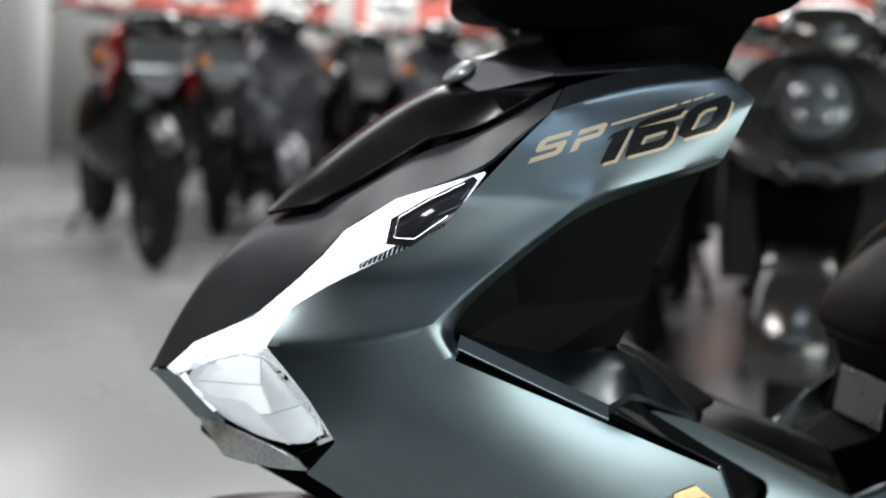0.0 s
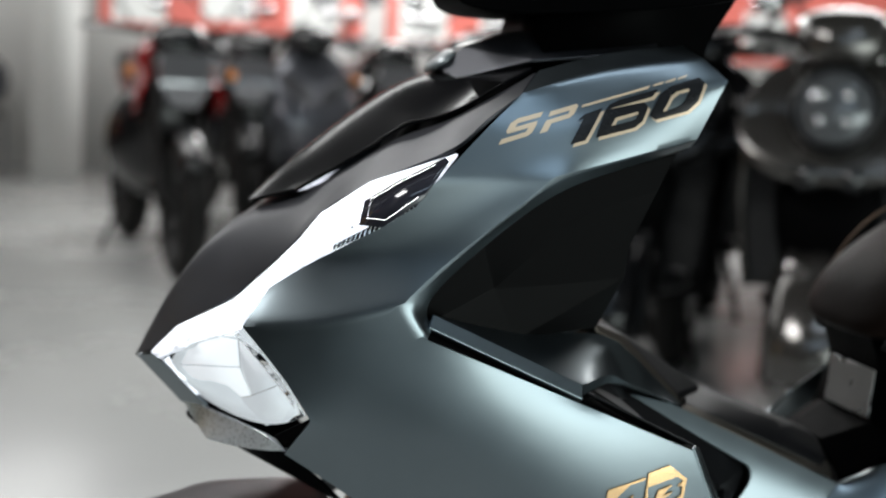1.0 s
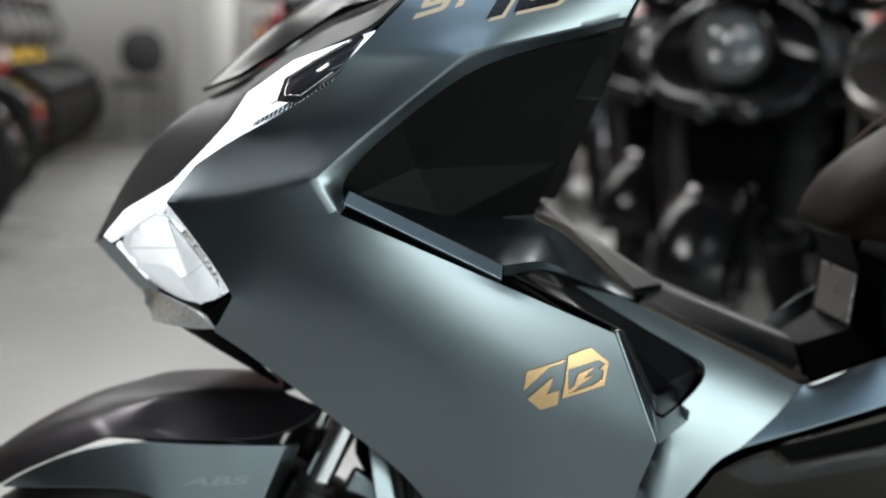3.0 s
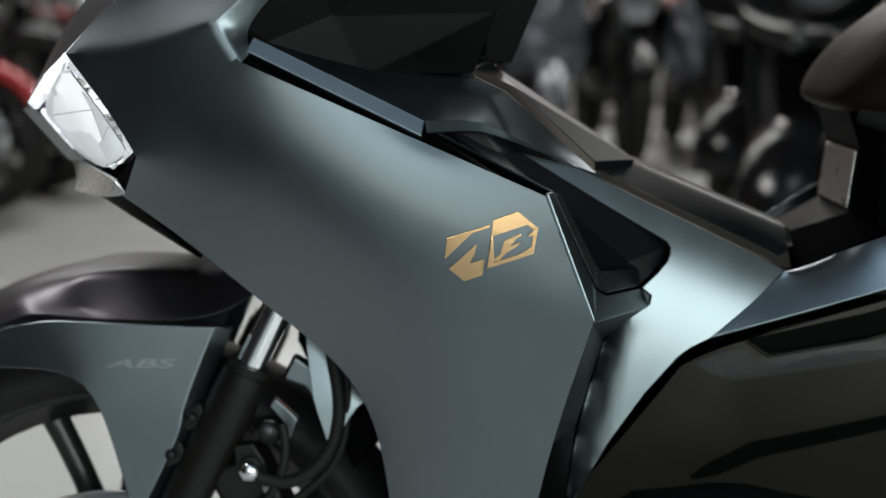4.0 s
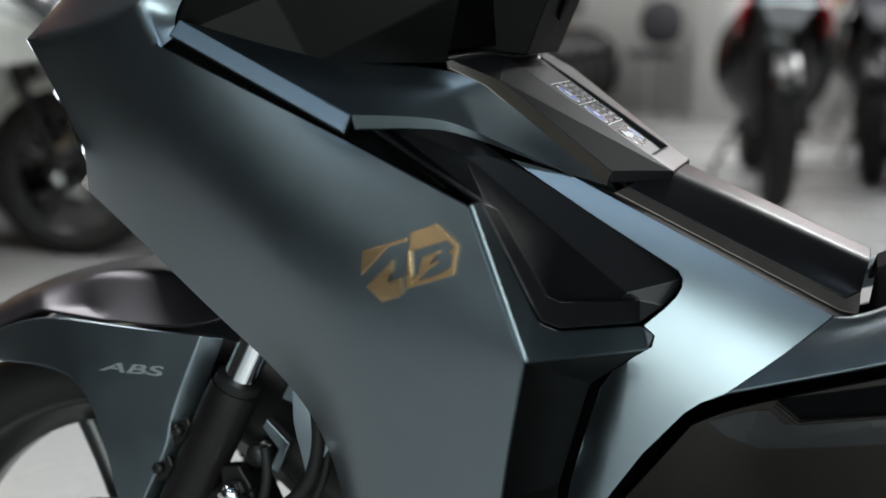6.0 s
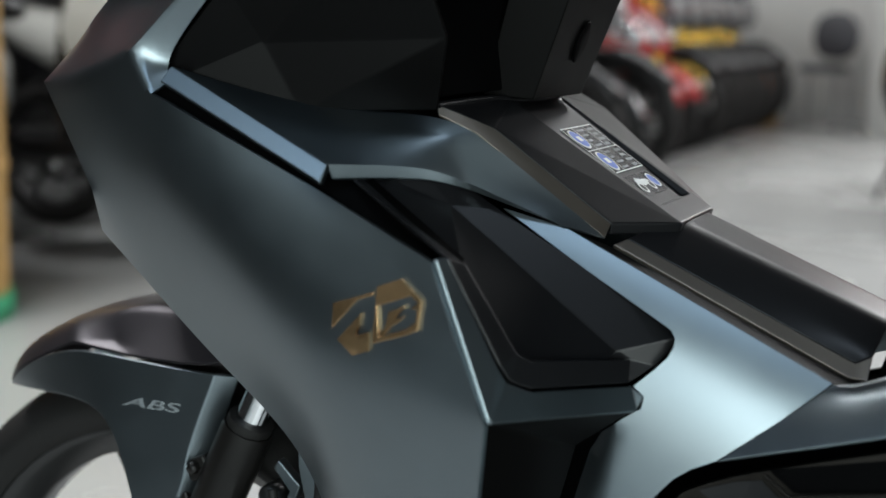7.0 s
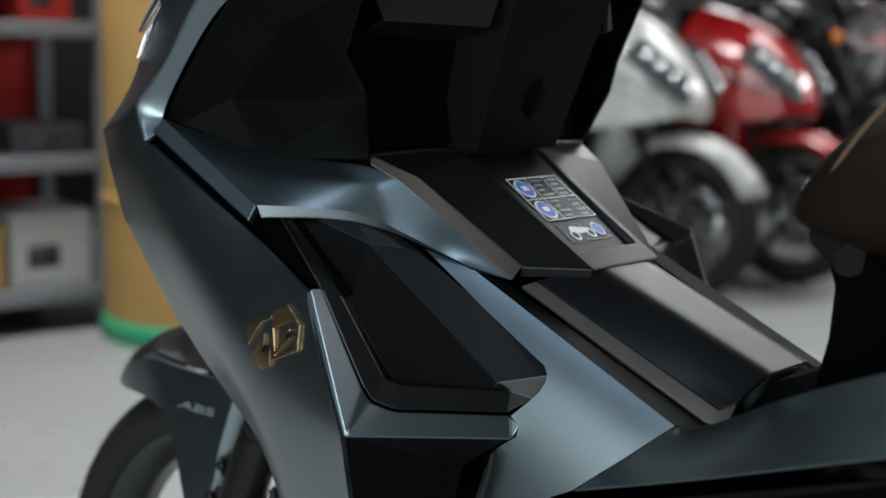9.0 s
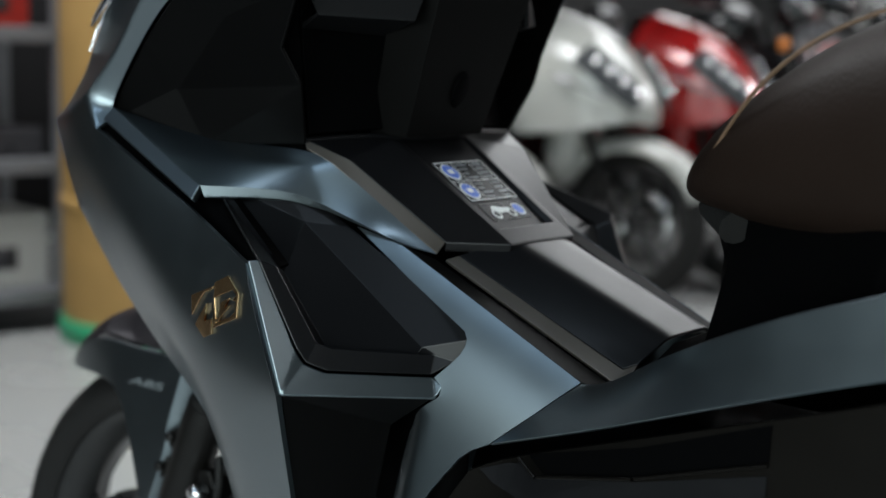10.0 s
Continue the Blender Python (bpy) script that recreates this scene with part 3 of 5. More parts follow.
slot = lathe([(0.0001, 0.0), (0.007, 0.0), (0.0082, 0.0012), (0.0074, 0.002), (0.0001, 0.0015)], 24, "x")
for w in slot.verts:
    w.co.z *= 1.7
part("ignition_slot", moved(slot, pose(0.4090, 0.0, 0.816, 0, 20, 0)), DEEP, column)

# nose: satin cover between the lamps, smoked visor above, instrument hood, badge
v = both(dict(a=(0.035, -0.001, 0.731), b=(0.064, -0.006, 0.793), c=(0.104, -0.008, 0.842), e=(0.046, -0.026, 0.742), f=(0.064, -0.045, 0.764), g=(0.102, -0.076, 0.790), h=(0.127, -0.093, 0.818), i=(0.144, -0.103, 0.838), j=(0.157, -0.116, 0.860), k=(0.188, -0.129, 0.883), l=(0.245, -0.154, 0.908),
              m=(0.148, -0.050, 0.862), n=(0.184, -0.068, 0.887), o=(0.223, -0.077, 0.916), p=(0.248, -0.090, 0.921), q=(0.254, -0.160, 0.925), r=(0.284, -0.158, 0.947), s=(0.305, -0.122, 0.963)), "a b c e f g h i j k l m n o p q r s")
cage("nose_cover", v, "a e f b,b f g,b g h c,c h i m,m i j n,n j k o,o k l p,p l q,p q r s,ar br fr er,br gr fr,br cr hr gr,cr mr ir hr,mr nr jr ir,nr or kr jr,or pr lr kr,pr qr lr,pr sr rr qr,a b br ar,b c cr br,c m mr cr", NOSE, scooter, "0.6 a b c,0.6 ar br cr,0.5 m n o p,0.8 l q r,0.8 lr qr rr", 0.003, 3, 0.95, (-1, 0, 1), label="satin black nose cover")
v = both(dict(a=(0.116, -0.006, 0.854), b=(0.164, -0.012, 0.902), c=(0.208, -0.016, 0.936), d=(0.250, -0.018, 0.962), e=(0.147, -0.048, 0.868), f=(0.184, -0.066, 0.893), g=(0.223, -0.075, 0.922), h=(0.254, -0.092, 0.930), i=(0.284, -0.112, 0.955), j=(0.262, -0.050, 0.949), k=(0.318, -0.090, 0.968), l=(0.318, -0.040, 0.968)), "a b c d e f g h i j k l")
cage("visor", v, "a e f b,b f g c,c g j d,g h j,h i k j,d j k l,ar br fr er,br cr gr fr,cr dr jr gr,gr jr hr,hr jr kr ir,dr lr kr jr,a b br ar,b c cr br,c d dr cr,d l lr dr", VISOR, scooter, "0.7 e f g h,0.6 g j", 0.003, 3, 0.95, (-1, 0, 1), label="smoked gloss black visor")
v = both(dict(a=(0.258, -0.016, 0.962), b=(0.266, -0.042, 0.955), c=(0.278, -0.016, 0.980), d=(0.318, -0.020, 0.994), e=(0.316, -0.078, 0.972), f=(0.420, -0.040, 1.000), g=(0.420, -0.070, 0.985)), "a b c d e f g")
cage("meter_hood", v, "a b e c,c e d,d e g f,ar cr er br,cr dr er,dr fr gr er,a c cr ar,c d dr cr,d f fr dr", NOSE, scooter, "0.85 c d f", 0.003, 2, 0.95, (-1, 0, 1), bevel=0.0016, facet=True, label="satin black instrument hood")
badge = lathe([(0.0001, 0.003), (0.010, 0.003), (0.013, 0.001), (0.0145, -0.002), (0.0001, -0.002)], 32, "z")
for w in badge.verts:
    w.co.y *= 1.5
part("badge", moved(badge, pose(0.262, -0.002, 0.969, 0, -38, 0)), SILVER, scooter, "small chromed nose badge")

# handlebar cover, dark, over the nose
v = both(dict(a=(0.253, -0.025, 1.021), b=(0.275, -0.052, 1.009), c=(0.309, -0.064, 1.006), e=(0.428, -0.134, 1.017), f=(0.457, -0.164, 1.028), g=(0.480, -0.150, 1.050), h=(0.290, -0.060, 1.090), i=(0.455, -0.110, 1.095), j=(0.470, -0.060, 1.030)), "a b c e f g h i j")
cage("handlebar_cover", v, "a b h,b c e h,e f i h,f g i,c j e,j f e,j g f,ar hr br,br hr er cr,er hr ir fr,fr ir gr,cr er jr,jr er fr,jr fr gr,a ar br b,b br cr c,c cr jr j,j jr gr g,h hr ar a,h i ir hr,g gr ir i", DEEP, scooter, "1 a b c e f g,1 ar br cr er fr gr", 0.003, 2, 1.0, (0, 0, 1), bevel=0.0015, label="black handlebar cover")
part("steering_stem", loft([box_ring(0.325, 0.448, 0.070, 0.955), box_ring(0.330, 0.468, 0.062, 1.000), box_ring(0.340, 0.488, 0.075, 1.040)]), DEEP, scooter, "black steering stem cover")
for s in (-1, 1):
    sweep("handlebar_grip", [(0.46, s * 0.15, 1.050), (0.49, s * 0.21, 1.062), (0.53, s * 0.32, 1.058)], [0.016, 0.017, 0.016], RUBBER, scooter)

# lamps
WINDOW = [(0.1777, -0.1525, 0.8545), (0.1826, -0.1423, 0.8699), (0.2048, -0.1484, 0.8851), (0.2333, -0.1585, 0.9023), (0.2352, -0.162, 0.9005), (0.2173, -0.1693, 0.8756), (0.1914, -0.1647, 0.8551)]
GUIDE = [(0.1736, -0.1457, 0.8519), (0.1981, -0.155, 0.8661), (0.2141, -0.1604, 0.876), (0.2252, -0.1579, 0.8895), (0.2367, -0.1556, 0.903)]
RIB_IN = [(0.1626, -0.1432, 0.8391), (0.1901, -0.1542, 0.857), (0.2122, -0.1622, 0.8701), (0.2234, -0.1600, 0.8836)]
RIB_OUT = [(0.1621, -0.1452, 0.8357), (0.1894, -0.1574, 0.8519), (0.2143, -0.1640, 0.8691), (0.2261, -0.1610, 0.8847)]
for f in (False, True):
    v = dict(a=(0.046, -0.028, 0.740), b=(0.064, -0.045, 0.763), c=(0.102, -0.077, 0.789), d=(0.127, -0.094, 0.817), e=(0.144, -0.103, 0.837), f=(0.157, -0.117, 0.858), g=(0.188, -0.130, 0.882), h=(0.243, -0.152, 0.905),
             i=(0.052, -0.032, 0.736), j=(0.078, -0.068, 0.756), k=(0.102, -0.136, 0.781), l=(0.122, -0.125, 0.8065), m=(0.149, -0.136, 0.8275), n=(0.191, -0.153, 0.852), o=(0.225, -0.164, 0.885), p=(0.183, -0.138, 0.868), q=(0.223, -0.147, 0.894), r=(0.171, -0.147, 0.845))
    lamp = cage("headlamp", v, "a b j i,b c k j,c d l k,d e m l,e f n m,f g o n,g h o", LIT, scooter, "", 0.002, 0, 0.85, (-1, -0.6, 0.4), f, bevel=0, label="lit white LED headlamp")
    if not f:
        lamp_left = lamp
    w = dict(a=WINDOW[0], b=WINDOW[1], c=WINDOW[2], d=WINDOW[3], e=WINDOW[4], f=WINDOW[5], g=WINDOW[6])
    cage("smoked_window", w, "a b g,b c f g,c d f,d e f", SMOKED, lamp, "", 0.001, 0, 0.9, (-1, -1, 0.2), f, bevel=0, label="smoked window of the lamp")
    side = -1 if f else 1
    flat = [Vector((x, y * side, z)) for x, y, z in WINDOW]
    mid = sum(flat, Vector()) / 7
    inner = [p.lerp(mid, 0.2) + Vector((-0.0006, -0.0012 * side, 0)) for p in flat]
    for k in (0, 1, 2, 5, 6):
        sweep("guide_line", [inner[k], inner[(k + 1) % 7]], 0.0004, MIRROR, lamp, 2)
    line = [Vector((x, y * side, z)) for x, y, z in GUIDE[:3]]
    sweep("guide_line", line, 0.0006, CHROME, lamp, 6)
    for k in range(3):
        a, b, c, d = [Vector((p[0], p[1] * side, p[2])) for p in (RIB_IN[k], RIB_OUT[k], RIB_IN[k + 1], RIB_OUT[k + 1])]
        strip = bmesh.new()
        strip.faces.new([strip.verts.new(p) for p in (a, b, d, c)])
        part("lens_edge", strip, SMOKED, lamp)
        for t in range(9):
            sweep("lens_rib", [a.lerp(c, (t + 0.8) / 9) + Vector((0, -0.0006 * side, 0)), b.lerp(d, (t + 0.3) / 9) + Vector((0, -0.0006 * side, 0))], 0.0007, MIRROR, lamp, 2)
    v = dict(a=(0.050, -0.026, 0.737), b=(0.078, -0.066, 0.755), c=(0.102, -0.134, 0.781), d=(0.135, -0.143, 0.744), e=(0.148, -0.144, 0.720), f=(0.128, -0.114, 0.702), g=(0.088, -0.038, 0.702),
             h=(0.072, -0.037, 0.732), i=(0.110, -0.072, 0.748), j=(0.118, -0.075, 0.720))
    cage("headlamp_reflector", v, "a b i h,b c i,c d i,d e j i,e f j,f g h j,g a h,h i j", LITDIM, lamp, "0.9 h i j", 0.001, 1, 0.9, (-1, -0.8, 0), f, bevel=0, label="reflector bowl, glowing in place of reflected lamp light")
    w = dict(a=(0.074, -0.056, 0.750), b=(0.102, -0.126, 0.775), c=(0.134, -0.139, 0.743), d=(0.144, -0.138, 0.720), e=(0.126, -0.108, 0.704), g=(0.094, -0.042, 0.705), h=(0.068, -0.040, 0.733), m=(0.108, -0.088, 0.742), n=(0.116, -0.092, 0.722))
    cage("lit_reflector_face", w, "a b m,h a m,m n g h", LITSOFT, lamp, "", 0.001, 0, 0.9, (-1, -1, 0), f, bevel=0, label="lit main beam face")
    cage("lower_reflector_face", w, "b c m,c d n m,n d e,n e g", LITDIM, lamp, "", 0.001, 0, 0.9, (-1, -1, 0), f, bevel=0, label="lower reflector face, dim glow for reflected lamp light")
    for p, q in (("h", "m"), ("m", "b"), ("n", "g"), ("m", "n"), ("c", "n")):
        sweep("facet_edge", [[t if k != 1 else (t + 0.0 if not f else -t) for k, t in enumerate(w[z])] for z in (p, q)], 0.0004, MIRROR, lamp, 2)
    sweep("beam_rib", [(0.058, (1 if f else -1) * 0.030, 0.735), (0.070, (1 if f else -1) * 0.034, 0.722), (0.082, (1 if f else -1) * 0.037, 0.710)], 0.0022, LIT, lamp)
    lens = cage("headlamp_lens", dict(a=v["a"], b=v["b"], c=v["c"], d=v["d"], e=v["e"], f=v["f"], g=v["g"], m=(0.092, -0.087, 0.734)), "a b m g,b c d m,d e f m,m f g", LENS, lamp, "", 0.002, 2, 0.9, (-1, -0.8, 0), f, bevel=0, label="clear headlamp lens")
    lens.location = (-0.0012, 0.0008 if f else -0.0008, 0)
    lens.visible_shadow = False
    v = dict(a=(0.036, -0.008, 0.733), b=(0.048, -0.025, 0.738), c=(0.088, -0.038, 0.700), d=(0.070, -0.011, 0.697), e=(0.130, -0.117, 0.699), f=(0.150, -0.148, 0.719), g=(0.139, -0.129, 0.740), h=(0.108, -0.119, 0.778), i=(0.150, -0.146, 0.714), j=(0.137, -0.122, 0.691))
    cage("headlamp_frame", v, "a b c d", PAINT, scooter, "", 0.003, 1, 0.9, (-1, -0.8, 0), f, bevel=0.0006)
    cage("headlamp_corner", v, "e f i j", DEEP, scooter, "", 0.003, 0, 0.9, (-1, -0.8, 0), f, bevel=0.0006)
    v = dict(a=(0.070, -0.009, 0.699), b=(0.090, -0.040, 0.699), c=(0.129, -0.116, 0.699), d=(0.138, -0.123, 0.689), e=(0.118, -0.097, 0.682), g=(0.086, -0.058, 0.681), h=(0.078, -0.008, 0.686))
    cage("position_lamp", v, "a b g h,b c e g,c d e", CHIN, scooter, "0.8 b g", 0.004, 1, 0.95, (-1, -0.8, -0.2), f, bevel=0.001, label="frosted silver lower lamp lens")
v = both(dict(a=(0.074, -0.004, 0.684), b=(0.086, -0.052, 0.684), c=(0.137, -0.120, 0.689), d=(0.200, -0.110, 0.630), e=(0.160, -0.004, 0.640)), "a b c d e")
cage("nose_underside", v, "a b d e,b c d,ar er dr br,br dr cr,a e er ar", DEEP, scooter, "", 0.003, 1, 0.9, (0, 0, -1))


# seat
def seat_ring(x, half, low, high, lean, n=20):
    """A ring of the cushion: full at the sides, flatter on top, its front leaning back."""
    out = []
    for k in range(n):
        a = 2 * math.pi * k / n
        c, s = math.cos(a), math.sin(a)
        y = math.copysign(abs(c) ** 0.6, c) * half * (1.0 - 0.22 * max(0, s))
        z = (low + high) / 2 + math.copysign(abs(s) ** 0.75, s) * (high - low) / 2
        out.append((x + 0.020 + lean * (z - low), y, z))
    return out


seat_bm = loft([seat_ring(0.604, 0.030, 0.764, 0.790, 0.5), seat_ring(0.607, 0.070, 0.757, 0.815, 0.55), seat_ring(0.628, 0.098, 0.752, 0.850, 0.6), seat_ring(0.68, 0.118, 0.742, 0.882, 0.5), seat_ring(0.80, 0.137, 0.734, 0.895, 0.2), seat_ring(1.0, 0.140, 0.760, 0.890, 0), seat_ring(1.15, 0.135, 0.775, 0.935, 0), seat_ring(1.40, 0.120, 0.790, 0.945, 0), seat_ring(1.50, 0.080, 0.805, 0.925, 0)])
seat = rounded(part("seat", seat_bm, SEAT, scooter, "brown leather seat with tan stitching"), 2)
for s in (-1, 1):
    sweep("seam", [(0.668, s * 0.088, 0.790), (0.696, s * 0.098, 0.832), (0.750, s * 0.106, 0.872), (0.85, s * 0.114, 0.882), (1.1, s * 0.112, 0.905)], 0.0012, STITCH, seat)
    sweep("seat_hinge_rubber", [(0.650, s * 0.05, 0.757), (0.675, s * 0.07, 0.748)], 0.010, RUBBER, seat)

# front wheel, fork, brake, mudguard
AX, AZ, FY = 0.112, 0.318, 0.072
wheel = part("front_wheel", moved(lathe([(0.202, -0.030), (0.198, -0.020), (0.184, -0.012), (0.184, 0.012), (0.198, 0.020), (0.202, 0.030), (0.208, 0.030), (0.206, 0.0), (0.208, -0.030), (0.202, -0.030)], 64), pose(AX, 0, AZ)), ALLOY, scooter, "black alloy front wheel")
tyre_profile = [(0.205, -0.032)] + [(0.218 + 0.032 * math.sin(a), -0.045 * math.cos(a)) for a in [radians(d) for d in range(0, 181, 15)]] + [(0.205, 0.032)]
part("tyre", moved(lathe(tyre_profile, 72), pose(AX, 0, AZ)), RUBBER, wheel, "black grooved front tyre")
for k in range(30):
    a = 2 * math.pi * k / 30
    for s in (-1, 1):
        m = pose(AX, 0, AZ) @ Matrix.Rotation(a + s * 0.05, 4, "Y") @ pose(0.2405, s * 0.024, 0, s * 30, 0, s * 32)
        part("tread_groove", moved(block(-0.0012, 0.0012, -0.016, 0.016, -0.0018, 0.0018), m), DEEP, wheel)
for k in range(5):
    a = 2 * math.pi * (k + 0.35) / 5
    for d in (-0.16, 0.16):
        pts = [(AX + r * math.cos(a + d * w), 0.0, AZ + r * math.sin(a + d * w)) for r, w in ((0.03, 0.2), (0.08, 0.5), (0.14, 0.9), (0.194, 1.3))]
        sweep("spoke", pts, [0.013, 0.010, 0.009, 0.011], ALLOY, wheel)
part("hub", moved(lathe([(0.0001, -0.05), (0.030, -0.05), (0.034, -0.03), (0.034, 0.03), (0.030, 0.05), (0.0001, 0.05)], 32), pose(AX, 0, AZ)), ALLOY, wheel)
disc = part("brake_disc", moved(lathe([(0.084, -0.049), (0.133, -0.049), (0.133, -0.045), (0.084, -0.045), (0.084, -0.049)], 64), pose(AX, 0, AZ)), STEEL, wheel, "drilled steel brake disc")
for k in range(24):
    a = 2 * math.pi * k / 24
    r = 0.096 + 0.013 * (k % 3)
    part("disc_hole", moved(lathe([(0.0001, -0.0496), (0.0046, -0.0496), (0.0046, -0.0485)], 10), pose(AX + r * math.cos(a), 0, AZ + r * math.sin(a))), DEEP, disc)
for s in (-1, 1):
    top, low = Vector((0.300, s * FY, 0.748)), Vector((0.106, s * FY, AZ))
    knee = top.lerp(low, 0.448)
    sweep("fork_tube", [top, top.lerp(low, 0.2), knee], 0.0115, CHROME, scooter, label="chromed fork tube")
    leg = sweep("fork_leg", [knee, knee.lerp(low, 0.05), knee.lerp(low, 0.2), knee.lerp(low, 0.6), low], [0.0175, 0.0185, 0.018, 0.0165, 0.0165], FORK, scooter, label="black fork leg")
    sweep("dust_seal", [knee.lerp(top, 0.03), knee.lerp(low, 0.02)], 0.0160, RUBBER, leg)
    for d, w in ((0.14, -0.020), (0.26, -0.022)):
        q = knee.lerp(low, d)
        bevelled(part("guard_bracket", moved(block(-0.012, 0.006, -0.007, 0.007, -0.008, 0.008), pose(q.x + w, q.y, q.z, 0, -24, 0)), FORK, leg), 0.002)
        part("bolt_head", moved(lathe([(0.0001, -0.004), (0.004, -0.004), (0.0045, 0.002), (0.0001, 0.002)], 6), pose(q.x + w - 0.004, q.y - 0.008, q.z)), FORK, leg)
caliper = bevelled(part("brake_caliper", moved(block(-0.022, 0.022, -0.018, 0.018, -0.040, 0.040), pose(0.222, -0.060, 0.452, 0, -28, 0)), FORK, scooter, "black brake caliper"), 0.006, 3)
for d in (-0.02, 0.02):
    part("caliper_bolt", moved(lathe([(0.0001, -0.006), (0.006, -0.006), (0.0065, 0.003), (0.0001, 0.003)], 6), pose(0.222 + d * 0.5, -0.080, 0.452 + d)), STEEL, caliper)
part("banjo_bolt", moved(lathe([(0.0001, -0.010), (0.007, -0.010), (0.008, 0.002), (0.0001, 0.002)], 6), pose(0.2175, -0.084, 0.486)), CHROME, caliper, "bright hose bolt")
v = both(dict(a=(-0.044, -0.014, 0.558), b=(-0.016, -0.032, 0.580), c=(0.035, -0.040, 0.606), d=(0.071, -0.040, 0.616), e=(0.128, -0.036, 0.622), f=(0.187, -0.034, 0.620), g=(0.217, -0.050, 0.612),
              h=(-0.033, -0.034, 0.542), j=(-0.010, -0.050, 0.561), k=(0.055, -0.063, 0.591), l=(0.110, -0.066, 0.589), m=(0.190, -0.070, 0.590), n=(0.090, -0.056, 0.594)), "a b c d e f g h j k l m n")
cage("front_mudguard", v, "h a b j,j b c k,k c d n,n d e l,k n l,l e f m,f g m,hr jr br ar,jr kr cr br,kr nr dr cr,nr lr er dr,kr lr nr,lr mr fr er,fr mr gr,a ar br b,b br cr c,c cr dr d,d dr er e,e er fr f", GUARD, scooter, "0.5 d e f,0.5 dr er fr,0.9 k n l,0.9 kr nr lr,0.8 c k,0.8 cr kr,0.7 n d,0.7 nr dr", 0.003, 3, 0.9, (0, 0, 1), label="satin black front mudguard top")
for f in (False, True):
    v = dict(a=(-0.031, -0.037, 0.540), b=(-0.008, -0.053, 0.560), c=(0.055, -0.070, 0.590), d=(0.110, -0.075, 0.588), e=(0.190, -0.078, 0.589), f=(0.165, -0.081, 0.524), g=(0.169, -0.081, 0.516), h=(0.139, -0.081, 0.452), i=(0.128, -0.081, 0.460), j=(0.109, -0.080, 0.533), k=(0.084, -0.075, 0.555), l=(0.010, -0.060, 0.547),
             e2=(0.202, -0.066, 0.586), f2=(0.177, -0.068, 0.521), g2=(0.181, -0.068, 0.513), h2=(0.148, -0.070, 0.449))
    guard = cage("mudguard_side", v, "a b l,b c k l,c d j k,d e f j,j f g h,j h i,e e2 f2 f,f f2 g2 g,g g2 h2 h", PAINT, scooter, "1 e f g h", 0.004, 2, 0.85, flip=f, bevel=0.0012, label="satin blue-grey mudguard side with lettering")
    if not f:
        guard_left = guard
sweep("brake_hose", [(0.262, -0.085, 0.640), (0.270, -0.088, 0.600), (0.2775, -0.09, 0.565), (0.2830, -0.09, 0.535), (0.2780, -0.09, 0.506), (0.2610, -0.09, 0.484), (0.2400, -0.09, 0.474), (0.2190, -0.088, 0.484)], 0.0048, RUBBER, scooter, label="black brake hose")
sweep("sensor_cable", [(0.272, -0.082, 0.640), (0.282, -0.086, 0.590), (0.2885, -0.087, 0.545), (0.2860, -0.087, 0.500), (0.262, -0.087, 0.470), (0.215, -0.08, 0.440), (0.165, -0.075, 0.400)], 0.0028, RUBBER, scooter)
sweep("sensor_cable", [(0.240, -0.084, 0.520), (0.248, -0.088, 0.492), (0.238, -0.088, 0.470), (0.215, -0.084, 0.446)], 0.0034, RUBBER, scooter)


def bracket_plate(points, y, depth):
    """A flat plate of the given outline across the y axis."""
    bm = bmesh.new()
    face = bm.faces.new([bm.verts.new((x, y, z)) for x, z in points])
    ext = bmesh.ops.extrude_face_region(bm, geom=[face])
    bmesh.ops.translate(bm, vec=(0, depth, 0), verts=[g for g in ext["geom"] if isinstance(g, bmesh.types.BMVert)])
    bmesh.ops.recalc_face_normals(bm, faces=bm.faces)
    return bm


stay = bevelled(part("fork_stay", bracket_plate([(0.2286, 0.5275), (0.2326, 0.5336), (0.2500, 0.5184), (0.2412, 0.4955), (0.2346, 0.4985), (0.2412, 0.5130)], -0.066, 0.008), PAINT, scooter, "blue-grey angled stay behind the fork"), 0.0012)
part("stay_cap", moved(lathe([(0.0001, -0.005), (0.0070, -0.005), (0.0084, -0.003), (0.0084, 0.012), (0.0001, 0.012)], 24), pose(0.2274, -0.066, 0.5077)), ALLOY, stay, "round dark cap")
bevelled(part("caliper_bracket", bracket_plate([(0.2040, 0.5000), (0.2180, 0.5030), (0.2280, 0.4880), (0.2240, 0.4700), (0.2120, 0.4700), (0.2050, 0.4850)], -0.078, 0.010), FORK, caliper), 0.002)
bevelled(part("lower_yoke_cover", bracket_plate([(0.2480, 0.6300), (0.3050, 0.5900), (0.3150, 0.5000), (0.2900, 0.4700), (0.2700, 0.5200), (0.2460, 0.5700)], -0.040, 0.02), DEEP, scooter, "black cover behind the fork"), 0.004)
# plate added beside the fork for the lit patch on the shroud
bevelled(part("shroud_lit_plate", bracket_plate([(0.2360, 0.5450), (0.2450, 0.5640), (0.2690, 0.5490), (0.2640, 0.5235), (0.2530, 0.5390)], -0.056, 0.012), PAINT, scooter, "blue-grey plate for the lit patch of the shroud"), 0.003)
v = both(dict(a=(0.245, -0.062, 0.640), b=(0.300, -0.085, 0.545), c=(0.335, -0.100, 0.430), d=(0.250, -0.010, 0.660), e=(0.300, -0.010, 0.560), f=(0.330, -0.010, 0.430), g=(0.262, -0.085, 0.540), h=(0.275, -0.090, 0.505)), "a b c d e f g h")
